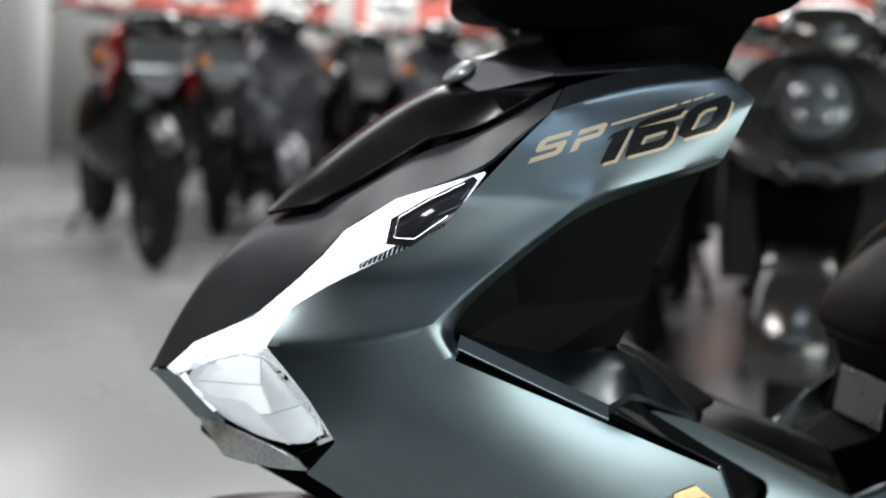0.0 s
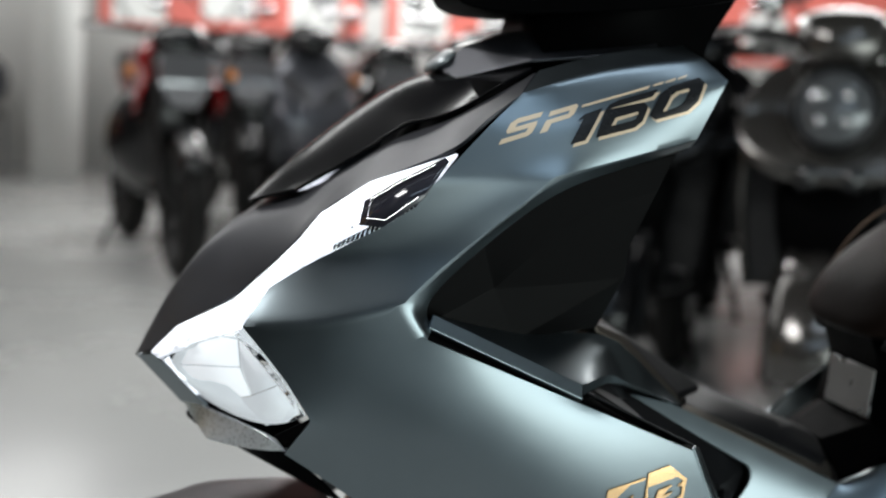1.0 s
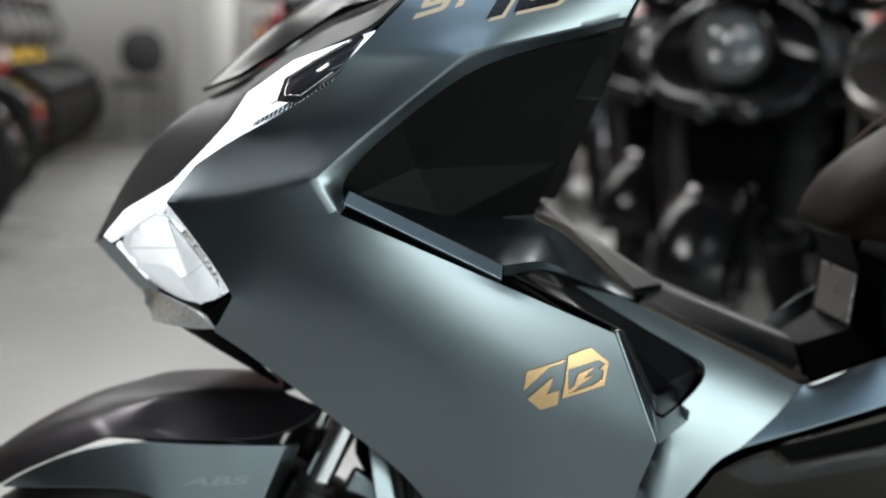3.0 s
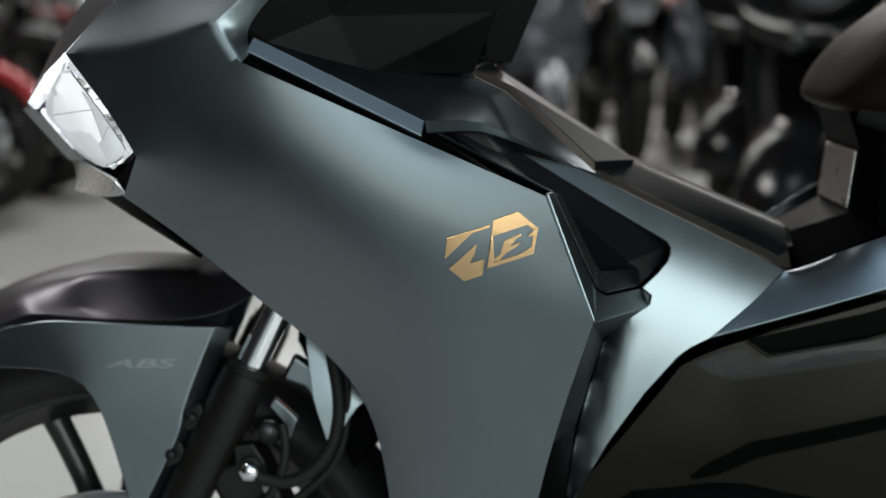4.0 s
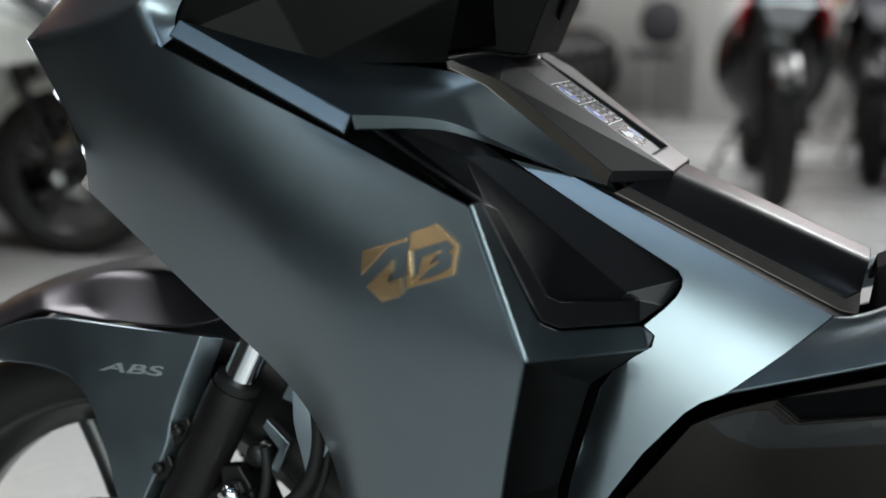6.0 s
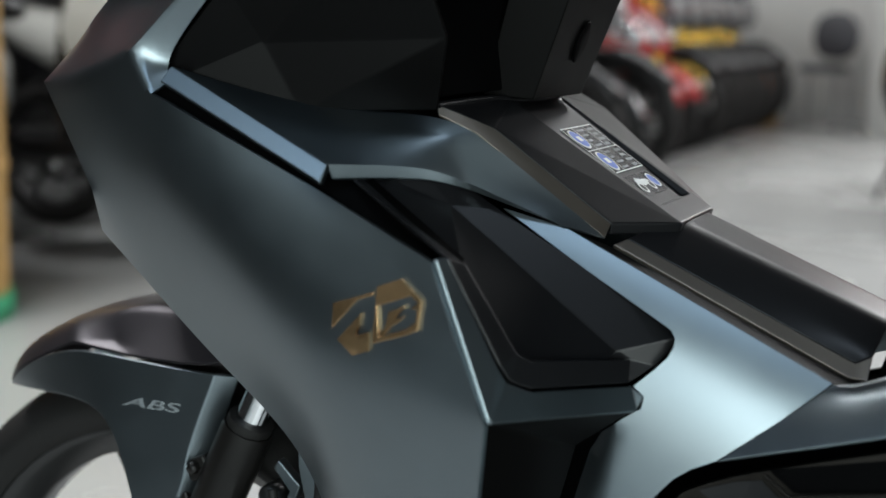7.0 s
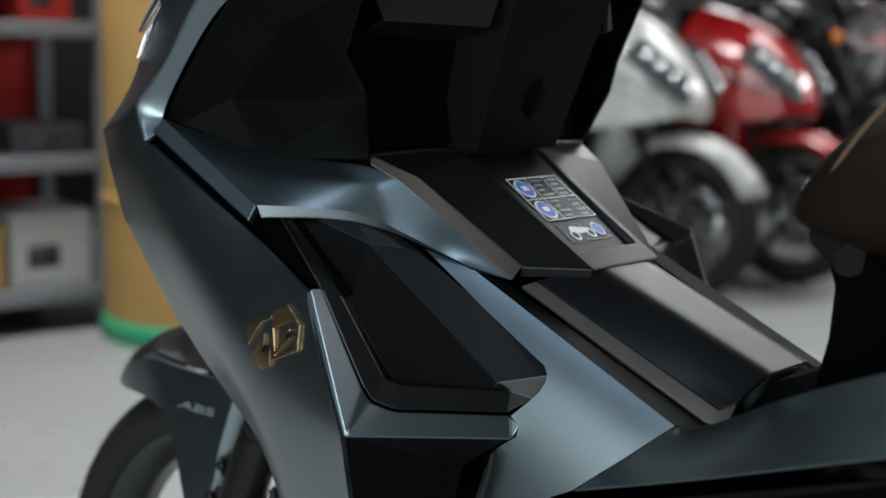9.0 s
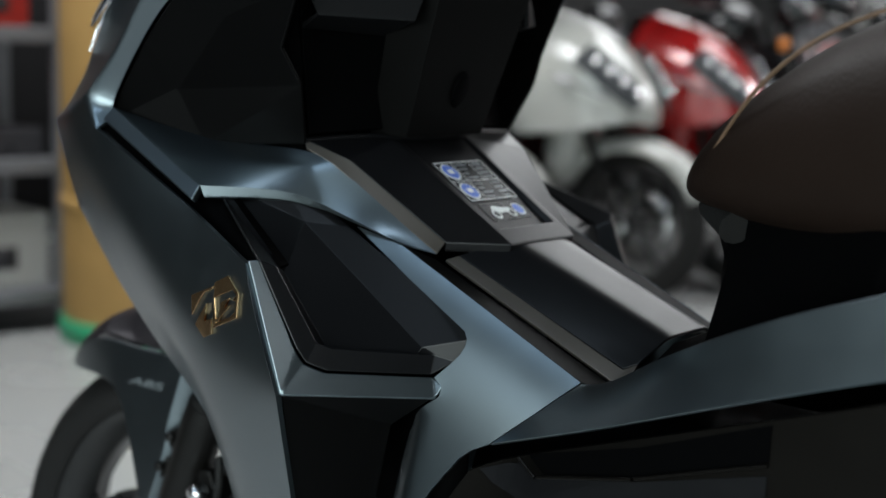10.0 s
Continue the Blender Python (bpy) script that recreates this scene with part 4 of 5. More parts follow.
cage("radiator_shroud", v, "a d e b,b e f c,ar br er dr,br cr fr er,d dr er e,e er fr f,a b g,g b h", PAINT, scooter, "0.8 b g", 0.003, 2, 0.9, (-1, 0, 0), label="blue-grey shroud behind the wheel")

# rear: body, wheel, stand
rounded(part("rear_body", loft([oval(0.72, 0, 0.50, 0.12, 0.15), oval(0.9, 0, 0.58, 0.145, 0.15), oval(1.15, 0, 0.67, 0.15, 0.11), oval(1.4, 0, 0.76, 0.12, 0.08), oval(1.6, 0, 0.84, 0.05, 0.04)]), BLACK, scooter, "black rear body"), 2)
rounded(part("belly_pan", loft([oval(0.42, 0, 0.45, 0.11, 0.10), oval(0.55, 0, 0.42, 0.13, 0.12), oval(0.80, 0, 0.42, 0.12, 0.13)]), DEEP, scooter, "black belly pan"), 1)
rear = part("rear_wheel", moved(lathe(tyre_profile, 64), pose(AX + 1.20, 0, AZ)), RUBBER, scooter, "black rear tyre and wheel")
part("rear_rim", moved(lathe([(0.0001, -0.04), (0.10, -0.03), (0.186, -0.028), (0.186, 0.028), (0.10, 0.03), (0.0001, 0.04)], 48), pose(AX + 1.20, 0, AZ)), ALLOY, rear)
for s in (-1, 1):
    sweep("centre_stand", [(0.86, s * 0.08, 0.32), (0.90, s * 0.13, 0.18), (0.93, s * 0.16, 0.078)], 0.011, FORK, scooter)


# ---- lettering and stickers, laid on the panels ----
bpy.context.view_layer.update()
GRAPH = bpy.context.evaluated_depsgraph_get()


def laid(name, flat, target, mat, way, lift=0.0005, thick=0.0, label=""):
    """Drops a flat bmesh onto a panel along an axis."""
    skin = target.evaluated_get(GRAPH)
    d = Vector(way)
    for w in flat.verts:
        hit, place, normal, _ = skin.ray_cast(w.co - d * 0.2, d)
        if not hit:
            _, place, normal, _ = skin.closest_point_on_mesh(w.co)
        w.co = place - d * lift
    if thick:
        ext = bmesh.ops.extrude_face_region(flat, geom=flat.faces[:])
        bmesh.ops.translate(flat, vec=d * -thick, verts=[g for g in ext["geom"] if isinstance(g, bmesh.types.BMVert)])
    bmesh.ops.recalc_face_normals(flat, faces=flat.faces)
    ob = part(name, flat, mat, target, label)
    ob.data.polygons.foreach_set("use_smooth", [False] * len(ob.data.polygons))
    return ob


def flat_text(text, quad, at, bold=0.0):
    """The letters as a flat bmesh, stretched into a quad: lower left, lower right, upper right, upper left."""
    cu = bpy.data.curves.new("letters", "FONT")
    cu.body, cu.offset, cu.resolution_u = text, bold, 4
    tmp = bpy.data.objects.new("tmp", cu)
    me = bpy.data.meshes.new_from_object(tmp)
    bpy.data.objects.remove(tmp)
    bm = bmesh.new()
    bm.from_mesh(me)
    bpy.data.meshes.remove(me)
    bmesh.ops.triangulate(bm, faces=bm.faces)
    bmesh.ops.subdivide_edges(bm, edges=[e for e in bm.edges if e.calc_length() > 0.25], cuts=2)
    xs, ys = [w.co.x for w in bm.verts], [w.co.y for w in bm.verts]
    a, b, c, d = [Vector(q) for q in quad]
    for w in bm.verts:
        u, t = (w.co.x - min(xs)) / (max(xs) - min(xs)), (w.co.y - min(ys)) / (max(ys) - min(ys))
        w.co = at((a * (1 - u) + b * u) * (1 - t) + (d * (1 - u) + c * u) * t)
    return bm


def flat_poly(points, at):
    bm = bmesh.new()
    bm.faces.new([bm.verts.new(at(Vector(q))) for q in points])
    bmesh.ops.triangulate(bm, faces=bm.faces)
    for _ in range(4):
        long = [e for e in bm.edges if e.calc_length() > 0.005]
        if long:
            bmesh.ops.subdivide_edges(bm, edges=long, cuts=1)
            bmesh.ops.triangulate(bm, faces=bm.faces)
    return bm


def on_side(q):
    return Vector((q.x, -0.2, q.y))


def on_top(q):
    return Vector((q.x, q.y, 0.75))


SIDE, DOWN = (0, 1, 0), (0, 0, -1)


def strokes(shapes, at, dx=0.0, dz=0.0):
    """Strokes as one flat bmesh, with enough points to bend with the panel."""
    bm = bmesh.new()
    for shape in shapes:
        bm.faces.new([bm.verts.new(at(Vector((x + dx, z + dz)))) for x, z in shape])
    bmesh.ops.remove_doubles(bm, verts=bm.verts, dist=0.00002)
    bmesh.ops.triangulate(bm, faces=bm.faces)
    bmesh.ops.subdivide_edges(bm, edges=bm.edges, cuts=2, use_grid_fill=True)
    return bm


ONE = [[(0.3145, 0.9155), (0.3247, 0.9331), (0.3395, 0.9411), (0.3255, 0.9188)], [(0.32, 0.931), (0.3257, 0.9361), (0.3395, 0.9411), (0.3247, 0.9331)]]
SIX = [[(0.3332, 0.9208), (0.3411, 0.9396), (0.3485, 0.9347), (0.3447, 0.929)], [(0.3411, 0.9396), (0.3707, 0.9461), (0.3651, 0.9395), (0.3485, 0.9347)], [(0.3707, 0.9461), (0.374, 0.9432), (0.3663, 0.9388), (0.3651, 0.9395)], [(0.374, 0.9432), (0.369, 0.9333), (0.3639, 0.9346), (0.3663, 0.9388)], [(0.369, 0.9333), (0.3626, 0.9285), (0.3612, 0.9333), (0.3639, 0.9346)], [(0.3626, 0.9285), (0.3332, 0.9208), (0.3447, 0.929), (0.3612, 0.9333)], [(0.3411, 0.9396), (0.3448, 0.9435), (0.3527, 0.9472), (0.3533, 0.9431)], [(0.3527, 0.9472), (0.3828, 0.9557), (0.3776, 0.9502), (0.3533, 0.9431)]]
ZERO = [[(0.3745, 0.9372), (0.3843, 0.9528), (0.3921, 0.9512), (0.3852, 0.9407)], [(0.3843, 0.9528), (0.3926, 0.9581), (0.3968, 0.9545), (0.3921, 0.9512)], [(0.3926, 0.9581), (0.4155, 0.9654), (0.4059, 0.9572), (0.3968, 0.9545)], [(0.4155, 0.9654), (0.4193, 0.9621), (0.4072, 0.9565), (0.4059, 0.9572)], [(0.4193, 0.9621), (0.4133, 0.9487), (0.4025, 0.9482), (0.4072, 0.9565)], [(0.4133, 0.9487), (0.4047, 0.9415), (0.3983, 0.9446), (0.4025, 0.9482)], [(0.4047, 0.9415), (0.379, 0.9344), (0.386, 0.9403), (0.3983, 0.9446)], [(0.379, 0.9344), (0.3745, 0.9372), (0.3852, 0.9407), (0.386, 0.9403)]]


def skewed(quad, shapes):
    """Strokes drawn in a unit square, laid into a slanted quad (low left, low right, top right, top left)."""
    a, b, c, d = [Vector(p) for p in quad]
    return [[tuple(a.lerp(b, u).lerp(d.lerp(c, u), w)) for u, w in shape] for shape in shapes]


LETTER_S = skewed(((0.2663, 0.9128), (0.2880, 0.9207), (0.2972, 0.9366), (0.2763, 0.9301)), (
    ((0.10, 0.77), (1.0, 0.77), (1.0, 1.0), (0.18, 1.0), (0.0, 0.86)), ((0.0, 0.55), (0.24, 0.60), (0.26, 0.77), (0.10, 0.77), (0.0, 0.86)),
    ((0.0, 0.55), (0.10, 0.40), (0.76, 0.40), (0.95, 0.62), (0.24, 0.62)), ((0.76, 0.40), (0.74, 0.23), (0.90, 0.0), (1.0, 0.12), (1.0, 0.48), (0.95, 0.62)),
    ((0.0, 0.0), (0.90, 0.0), (0.74, 0.23), (0.0, 0.23))))
LETTER_P = skewed(((0.2936, 0.9217), (0.3136, 0.9285), (0.3232, 0.9436), (0.3022, 0.9368)), (
    ((0.0, 0.76), (0.76, 0.76), (0.88, 1.0), (0.0, 1.0)), ((0.88, 1.0), (0.76, 0.76), (0.76, 0.60), (0.90, 0.36), (1.0, 0.48), (1.0, 0.88)),
    ((0.0, 0.36), (0.90, 0.36), (0.76, 0.60), (0.0, 0.60)), ((0.0, 0.0), (0.27, 0.0), (0.27, 0.36), (0.0, 0.36))))
PINSTRIPES = [[(0.3239, 0.9404), (0.3252, 0.9423), (0.3772, 0.9578), (0.3749, 0.9554)], [(0.3789, 0.9571), (0.3803, 0.9587), (0.3885, 0.9613), (0.3866, 0.9593)], [(0.3888, 0.9598), (0.3902, 0.9614), (0.3984, 0.9641), (0.3965, 0.9621)], [(0.3987, 0.9626), (0.4002, 0.9642), (0.4076, 0.9669), (0.4056, 0.9649)]]
for glyph in (LETTER_S, LETTER_P):
    laid("letter", strokes(glyph, on_side), flank_left, TAN, SIDE, 0.0005, label="champagne letter")
for glyph in (ONE, SIX, ZERO):
    laid("digit_outline", strokes(glyph, on_side, 0.0016, -0.0018), flank_left, TAN, SIDE, 0.0004, label="champagne outline of the digit")
    laid("digit", strokes(glyph, on_side), flank_left, INK, SIDE, 0.0009, label="black digit of the number 160")
for stripe in PINSTRIPES:
    laid("pinstripe", strokes([stripe], on_side), flank_left, TAN, SIDE, 0.0005)
laid("letters", flat_text("ABS", [(0.111, 0.556), (0.161, 0.558), (0.164, 0.565), (0.119, 0.563)], on_side, 0.02), guard_left, SILVER, SIDE, 0.0005, label="silver letters ABS")
A_TOP = [(0.3512, 0.6805), (0.3776, 0.6903), (0.3767, 0.6882), (0.3667, 0.6844), (0.35, 0.6665)]
A_LOW = [(0.3532, 0.661), (0.3696, 0.6778), (0.3683, 0.6704), (0.3621, 0.6675), (0.3656, 0.6651), (0.3745, 0.6685), (0.3739, 0.6582), (0.3628, 0.6536)]
SHIELD = [[(0.379, 0.6931), (0.3937, 0.6992), (0.3996, 0.6911), (0.3793, 0.683)], [(0.3937, 0.6992), (0.4066, 0.6896), (0.4037, 0.6882), (0.3996, 0.6911)], [(0.4066, 0.6896), (0.4061, 0.6863), (0.3999, 0.6843), (0.4037, 0.6882)], [(0.4061, 0.6863), (0.4056, 0.6836), (0.4032, 0.6846), (0.3999, 0.6843)], [(0.4056, 0.6836), (0.4045, 0.6737), (0.4028, 0.678), (0.4032, 0.6846)], [(0.4045, 0.6737), (0.3958, 0.67), (0.3963, 0.6731), (0.4028, 0.678)], [(0.3958, 0.67), (0.3762, 0.6624), (0.3807, 0.6667), (0.3963, 0.6731)], [(0.3762, 0.6624), (0.379, 0.6931), (0.3793, 0.683), (0.3807, 0.6667)]]
SHIELD_BAR = [(0.3782, 0.6674), (0.386, 0.6734), (0.3864, 0.6809), (0.3959, 0.6855), (0.3963, 0.6844), (0.3882, 0.6796), (0.388, 0.6766), (0.3973, 0.6809), (0.3932, 0.677), (0.3884, 0.6736), (0.3831, 0.6675)]
for shape in (A_TOP, A_LOW, SHIELD_BAR):
    bevelled(laid("emblem", flat_poly(shape, on_side), flank_left, GOLD, SIDE, 0.0003, 0.0016, "polished gold emblem plate"), 0.0003, 2)
bevelled(laid("emblem", strokes(SHIELD, on_side), flank_left, GOLD, SIDE, 0.0003, 0.0016, "polished gold emblem frame"), 0.0003, 2)


def rect(x0, x1, y0, y1):
    bm = bmesh.new()
    bm.faces.new([bm.verts.new((x, y, 0.75)) for x, y in ((x0, y0), (x1, y0), (x1, y1), (x0, y1))])
    bmesh.ops.subdivide_edges(bm, edges=bm.edges, cuts=3, use_grid_fill=True)
    return bm


def disc_flat(x, y, r, r0=0.0, n=20):
    bm = bmesh.new()
    outer = [bm.verts.new((x + r * math.cos(2 * math.pi * k / n), y + r * math.sin(2 * math.pi * k / n), 0.75)) for k in range(n)]
    if r0:
        inner = [bm.verts.new((x + r0 * math.cos(2 * math.pi * k / n), y + r0 * math.sin(2 * math.pi * k / n), 0.75)) for k in range(n)]
        for k in range(n):
            bm.faces.new((outer[k], outer[(k + 1) % n], inner[(k + 1) % n], inner[k]))
    else:
        bm.faces.new(outer)
    return bm


laid("warning_sticker", rect(0.4080, 0.4455, -0.0262, 0.0262), tunnel_top, INK, DOWN, 0.0004, label="black warning sticker with white and blue symbols")
laid("warning_sticker", rect(0.4485, 0.4645, -0.0235, 0.0195), tunnel_top, INK, DOWN, 0.0004, label="small black sticker with a white vehicle symbol")
for x0, x1, y0, y1 in ((0.4080, 0.4088, -0.0262, 0.0262), (0.4447, 0.4455, -0.0262, 0.0262), (0.4080, 0.4455, -0.0262, -0.0254), (0.4080, 0.4455, 0.0254, 0.0262), (0.4266, 0.4272, -0.0262, 0.0262), (0.4080, 0.4455, -0.0082, -0.0076), (0.4080, 0.4266, 0.0105, 0.0110)):
    laid("sticker_line", rect(x0, x1, y0, y1), tunnel_top, PAPER, DOWN, 0.0008)
for x in (0.4176, 0.4362):
    laid("sticker_symbol", disc_flat(x, -0.0170, 0.0078), tunnel_top, PAPER, DOWN, 0.0008)
    laid("sticker_symbol", disc_flat(x, -0.0170, 0.0066), tunnel_top, BLUE, DOWN, 0.0011)
    laid("sticker_symbol", rect(x - 0.0018, x + 0.0022, -0.0200, -0.0142), tunnel_top, PAPER, DOWN, 0.0014)
for k in range(9):
    x = 0.4106 + 0.0042 * (k % 4) + (0.0186 if k > 3 else 0)
    laid("sticker_bar", rect(x, x + 0.0016, -0.0050, 0.0070 - 0.003 * (k % 3)), tunnel_top, SILVER, DOWN, 0.0008)
    laid("sticker_bar", rect(x, x + 0.0020, 0.0130, 0.0230 - 0.002 * (k % 2)), tunnel_top, SILVER, DOWN, 0.0008)
laid("sticker_symbol", disc_flat(0.4590, -0.0140, 0.0042, 0.0026), tunnel_top, PAPER, DOWN, 0.0008)
laid("sticker_symbol", disc_flat(0.4585, 0.0030, 0.0042, 0.0026), tunnel_top, PAPER, DOWN, 0.0008)
laid("sticker_symbol", flat_poly([(0.4545, -0.016), (0.4515, -0.012), (0.4535, -0.004), (0.4540, 0.004), (0.4575, 0.002), (0.4585, -0.008)], on_top), tunnel_top, PAPER, DOWN, 0.0009)
laid("sticker_symbol", disc_flat(0.4565, 0.0130, 0.0055), tunnel_top, BLUE, DOWN, 0.0008)
laid("sticker_symbol", disc_flat(0.4565, 0.0130, 0.0055, 0.0046), tunnel_top, PAPER, DOWN, 0.0010)

# flat dark sheets on the cover, drawn for the shade of recess and step
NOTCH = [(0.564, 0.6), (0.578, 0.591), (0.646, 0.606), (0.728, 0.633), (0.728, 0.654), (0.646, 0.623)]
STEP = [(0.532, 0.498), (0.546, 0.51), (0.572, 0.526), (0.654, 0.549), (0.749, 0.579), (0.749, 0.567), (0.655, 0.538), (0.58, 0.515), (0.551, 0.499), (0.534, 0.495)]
laid("step_shade", flat_poly(STEP, on_side), cover_left[0], DEEP, SIDE, 0.0006, label="flat dark band for the shade at the side cover step")
LIP = [(0.528, 0.583), (0.548, 0.591), (0.561, 0.594), (0.57, 0.587), (0.648, 0.604), (0.728, 0.627), (0.728, 0.608), (0.65, 0.59), (0.578, 0.575), (0.557, 0.571), (0.538, 0.576)]
laid("recess_lip", flat_poly(LIP, on_side), cover_left[0], SATIN, SIDE, 0.0008, label="glossy lip below the recess")
laid("recess_shade", flat_poly(NOTCH, on_side), cover_left[0], DEEP, SIDE, 0.0006, label="flat dark sheet for the shade in the side cover recess")
for a, b in ((NOTCH[1], NOTCH[2]), (NOTCH[2], NOTCH[3]), (NOTCH[0], NOTCH[1])):
    sweep("recess_edge", [(a[0], -0.118, a[1]), (b[0], -0.120, b[1])], 0.0012, COVER, cover_left[0], 3)

# ---- the showroom's other vehicles ----
RED = material("red_bike_paint", (0.26, 0.008, 0.008), 0.2, 0.1, coat=0.6, vary=0.06)
WHITE = material("white_bike_paint", (0.36, 0.36, 0.335), 0.22, coat=0.5, vary=0.04)
GREY = material("silver_grey_bike_paint", (0.11, 0.115, 0.13), 0.25, 0.5, coat=0.5, vary=0.06)
RETRO = material("black_retro_paint", (0.004, 0.004, 0.0045), 0.18, vary=0.1, spec=0.28)
DARKLENS = material("dark_lamp_glass", (0.10, 0.105, 0.11), 0.12, 0.4, vary=0.2, scale=40)
DARKBIKE = material("black_bike_paint", (0.005, 0.005, 0.0055), 0.25, 0.0, coat=0.06, vary=0.1)
OLIVE = material("grey_beige_bike_paint", (0.060, 0.055, 0.050), 0.2, 0.6, coat=1.0, vary=0.06)
ORANGE = material("orange_bike_paint", (0.55, 0.14, 0.02), 0.25, coat=0.5, vary=0.06)
YELLOW = material("yellow_bike_paint", (0.55, 0.34, 0.03), 0.25, coat=0.5, vary=0.06)
LAMPGLASS = material("headlamp_glass", (0.27, 0.275, 0.29), 0.06, 0.7, vary=0.1, scale=60)
AMBER = material("amber_lens", (0.6, 0.2, 0.03), 0.15, vary=0.05)


def wheel_set(parent, x, z, r, w, alloy=ALLOY):
    t = part("wheel", moved(lathe([(r - 0.065, -w * 0.6)] + [(r - w + w * math.sin(a), -w * math.cos(a)) for a in [radians(d) for d in range(0, 181, 20)]] + [(r - 0.065, w * 0.6)], 40), pose(x, 0, z)), RUBBER, parent, "black tyre on alloy rim")
    part("rim", moved(lathe([(r - 0.08, -0.025), (r - 0.06, -0.03), (r - 0.06, 0.03), (r - 0.08, 0.025), (r - 0.08, -0.025)], 40), pose(x, 0, z)), alloy, t)
    for k in range(5):
        a = 2 * math.pi * k / 5 + 0.3
        sweep("spoke", [(x + 0.02 * math.cos(a), 0, z + 0.02 * math.sin(a)), (x + (r - 0.07) * math.cos(a), 0, z + (r - 0.07) * math.sin(a))], 0.013, alloy, t, 2)
    part("brake_disc", moved(lathe([(0.06, -0.052), (0.11, -0.052), (0.11, -0.048), (0.06, -0.048), (0.06, -0.052)], 32), pose(x, 0, z)), STEEL, t)


def arc_guard(parent, x, z, r, w, a0, a1, mat):
    rings = []
    for k in range(9):
        a = radians(a0 + (a1 - a0) * k / 8)
        rings.append([(x + (r + d) * math.cos(a), y, z + (r + d) * math.sin(a)) for y, d in ((-w, -0.03), (-w * 0.7, 0.005), (0, 0.014), (w * 0.7, 0.005), (w, -0.03))])
    ob = part("mudguard", loft(rings, False, False), mat, parent)
    mod = ob.modifiers.new("wall", "SOLIDIFY")
    mod.thickness = 0.004
    return ob


def mirrors(parent, x, z, half):
    for s in (-1, 1):
        m = sweep("mirror", [(x, s * half * 0.55, z), (x - 0.02, s * half * 0.75, z + 0.10), (x - 0.02, s * half * 0.95, z + 0.16)], 0.006, BLACK, parent, 6, "black rear-view mirror")
        part("mirror_glass", moved(lathe([(0.0001, -0.012), (0.035, -0.010), (0.046, 0.0), (0.044, 0.006), (0.0001, 0.006)], 20, "x"), pose(x - 0.02, s * half, z + 0.19) @ Matrix.Diagonal((1, 1.35, 0.85, 1))), CHROME, m)


def handlebar(parent, x, z, half):
    sweep("handlebar", [(x, -half * 0.3, z - 0.03), (x + 0.02, -half * 0.6, z), (x + 0.06, -half, z - 0.01)], 0.014, RUBBER, parent, 6)
    sweep("handlebar", [(x, half * 0.3, z - 0.03), (x + 0.02, half * 0.6, z), (x + 0.06, half, z - 0.01)], 0.014, RUBBER, parent, 6)
    for s in (-1, 1):
        sweep("brake_lever", [(x - 0.01, s * half * 0.6, z), (x - 0.03, s * half * 0.8, z - 0.015), (x + 0.02, s * half, z - 0.02)], 0.005, STEEL, parent, 4)


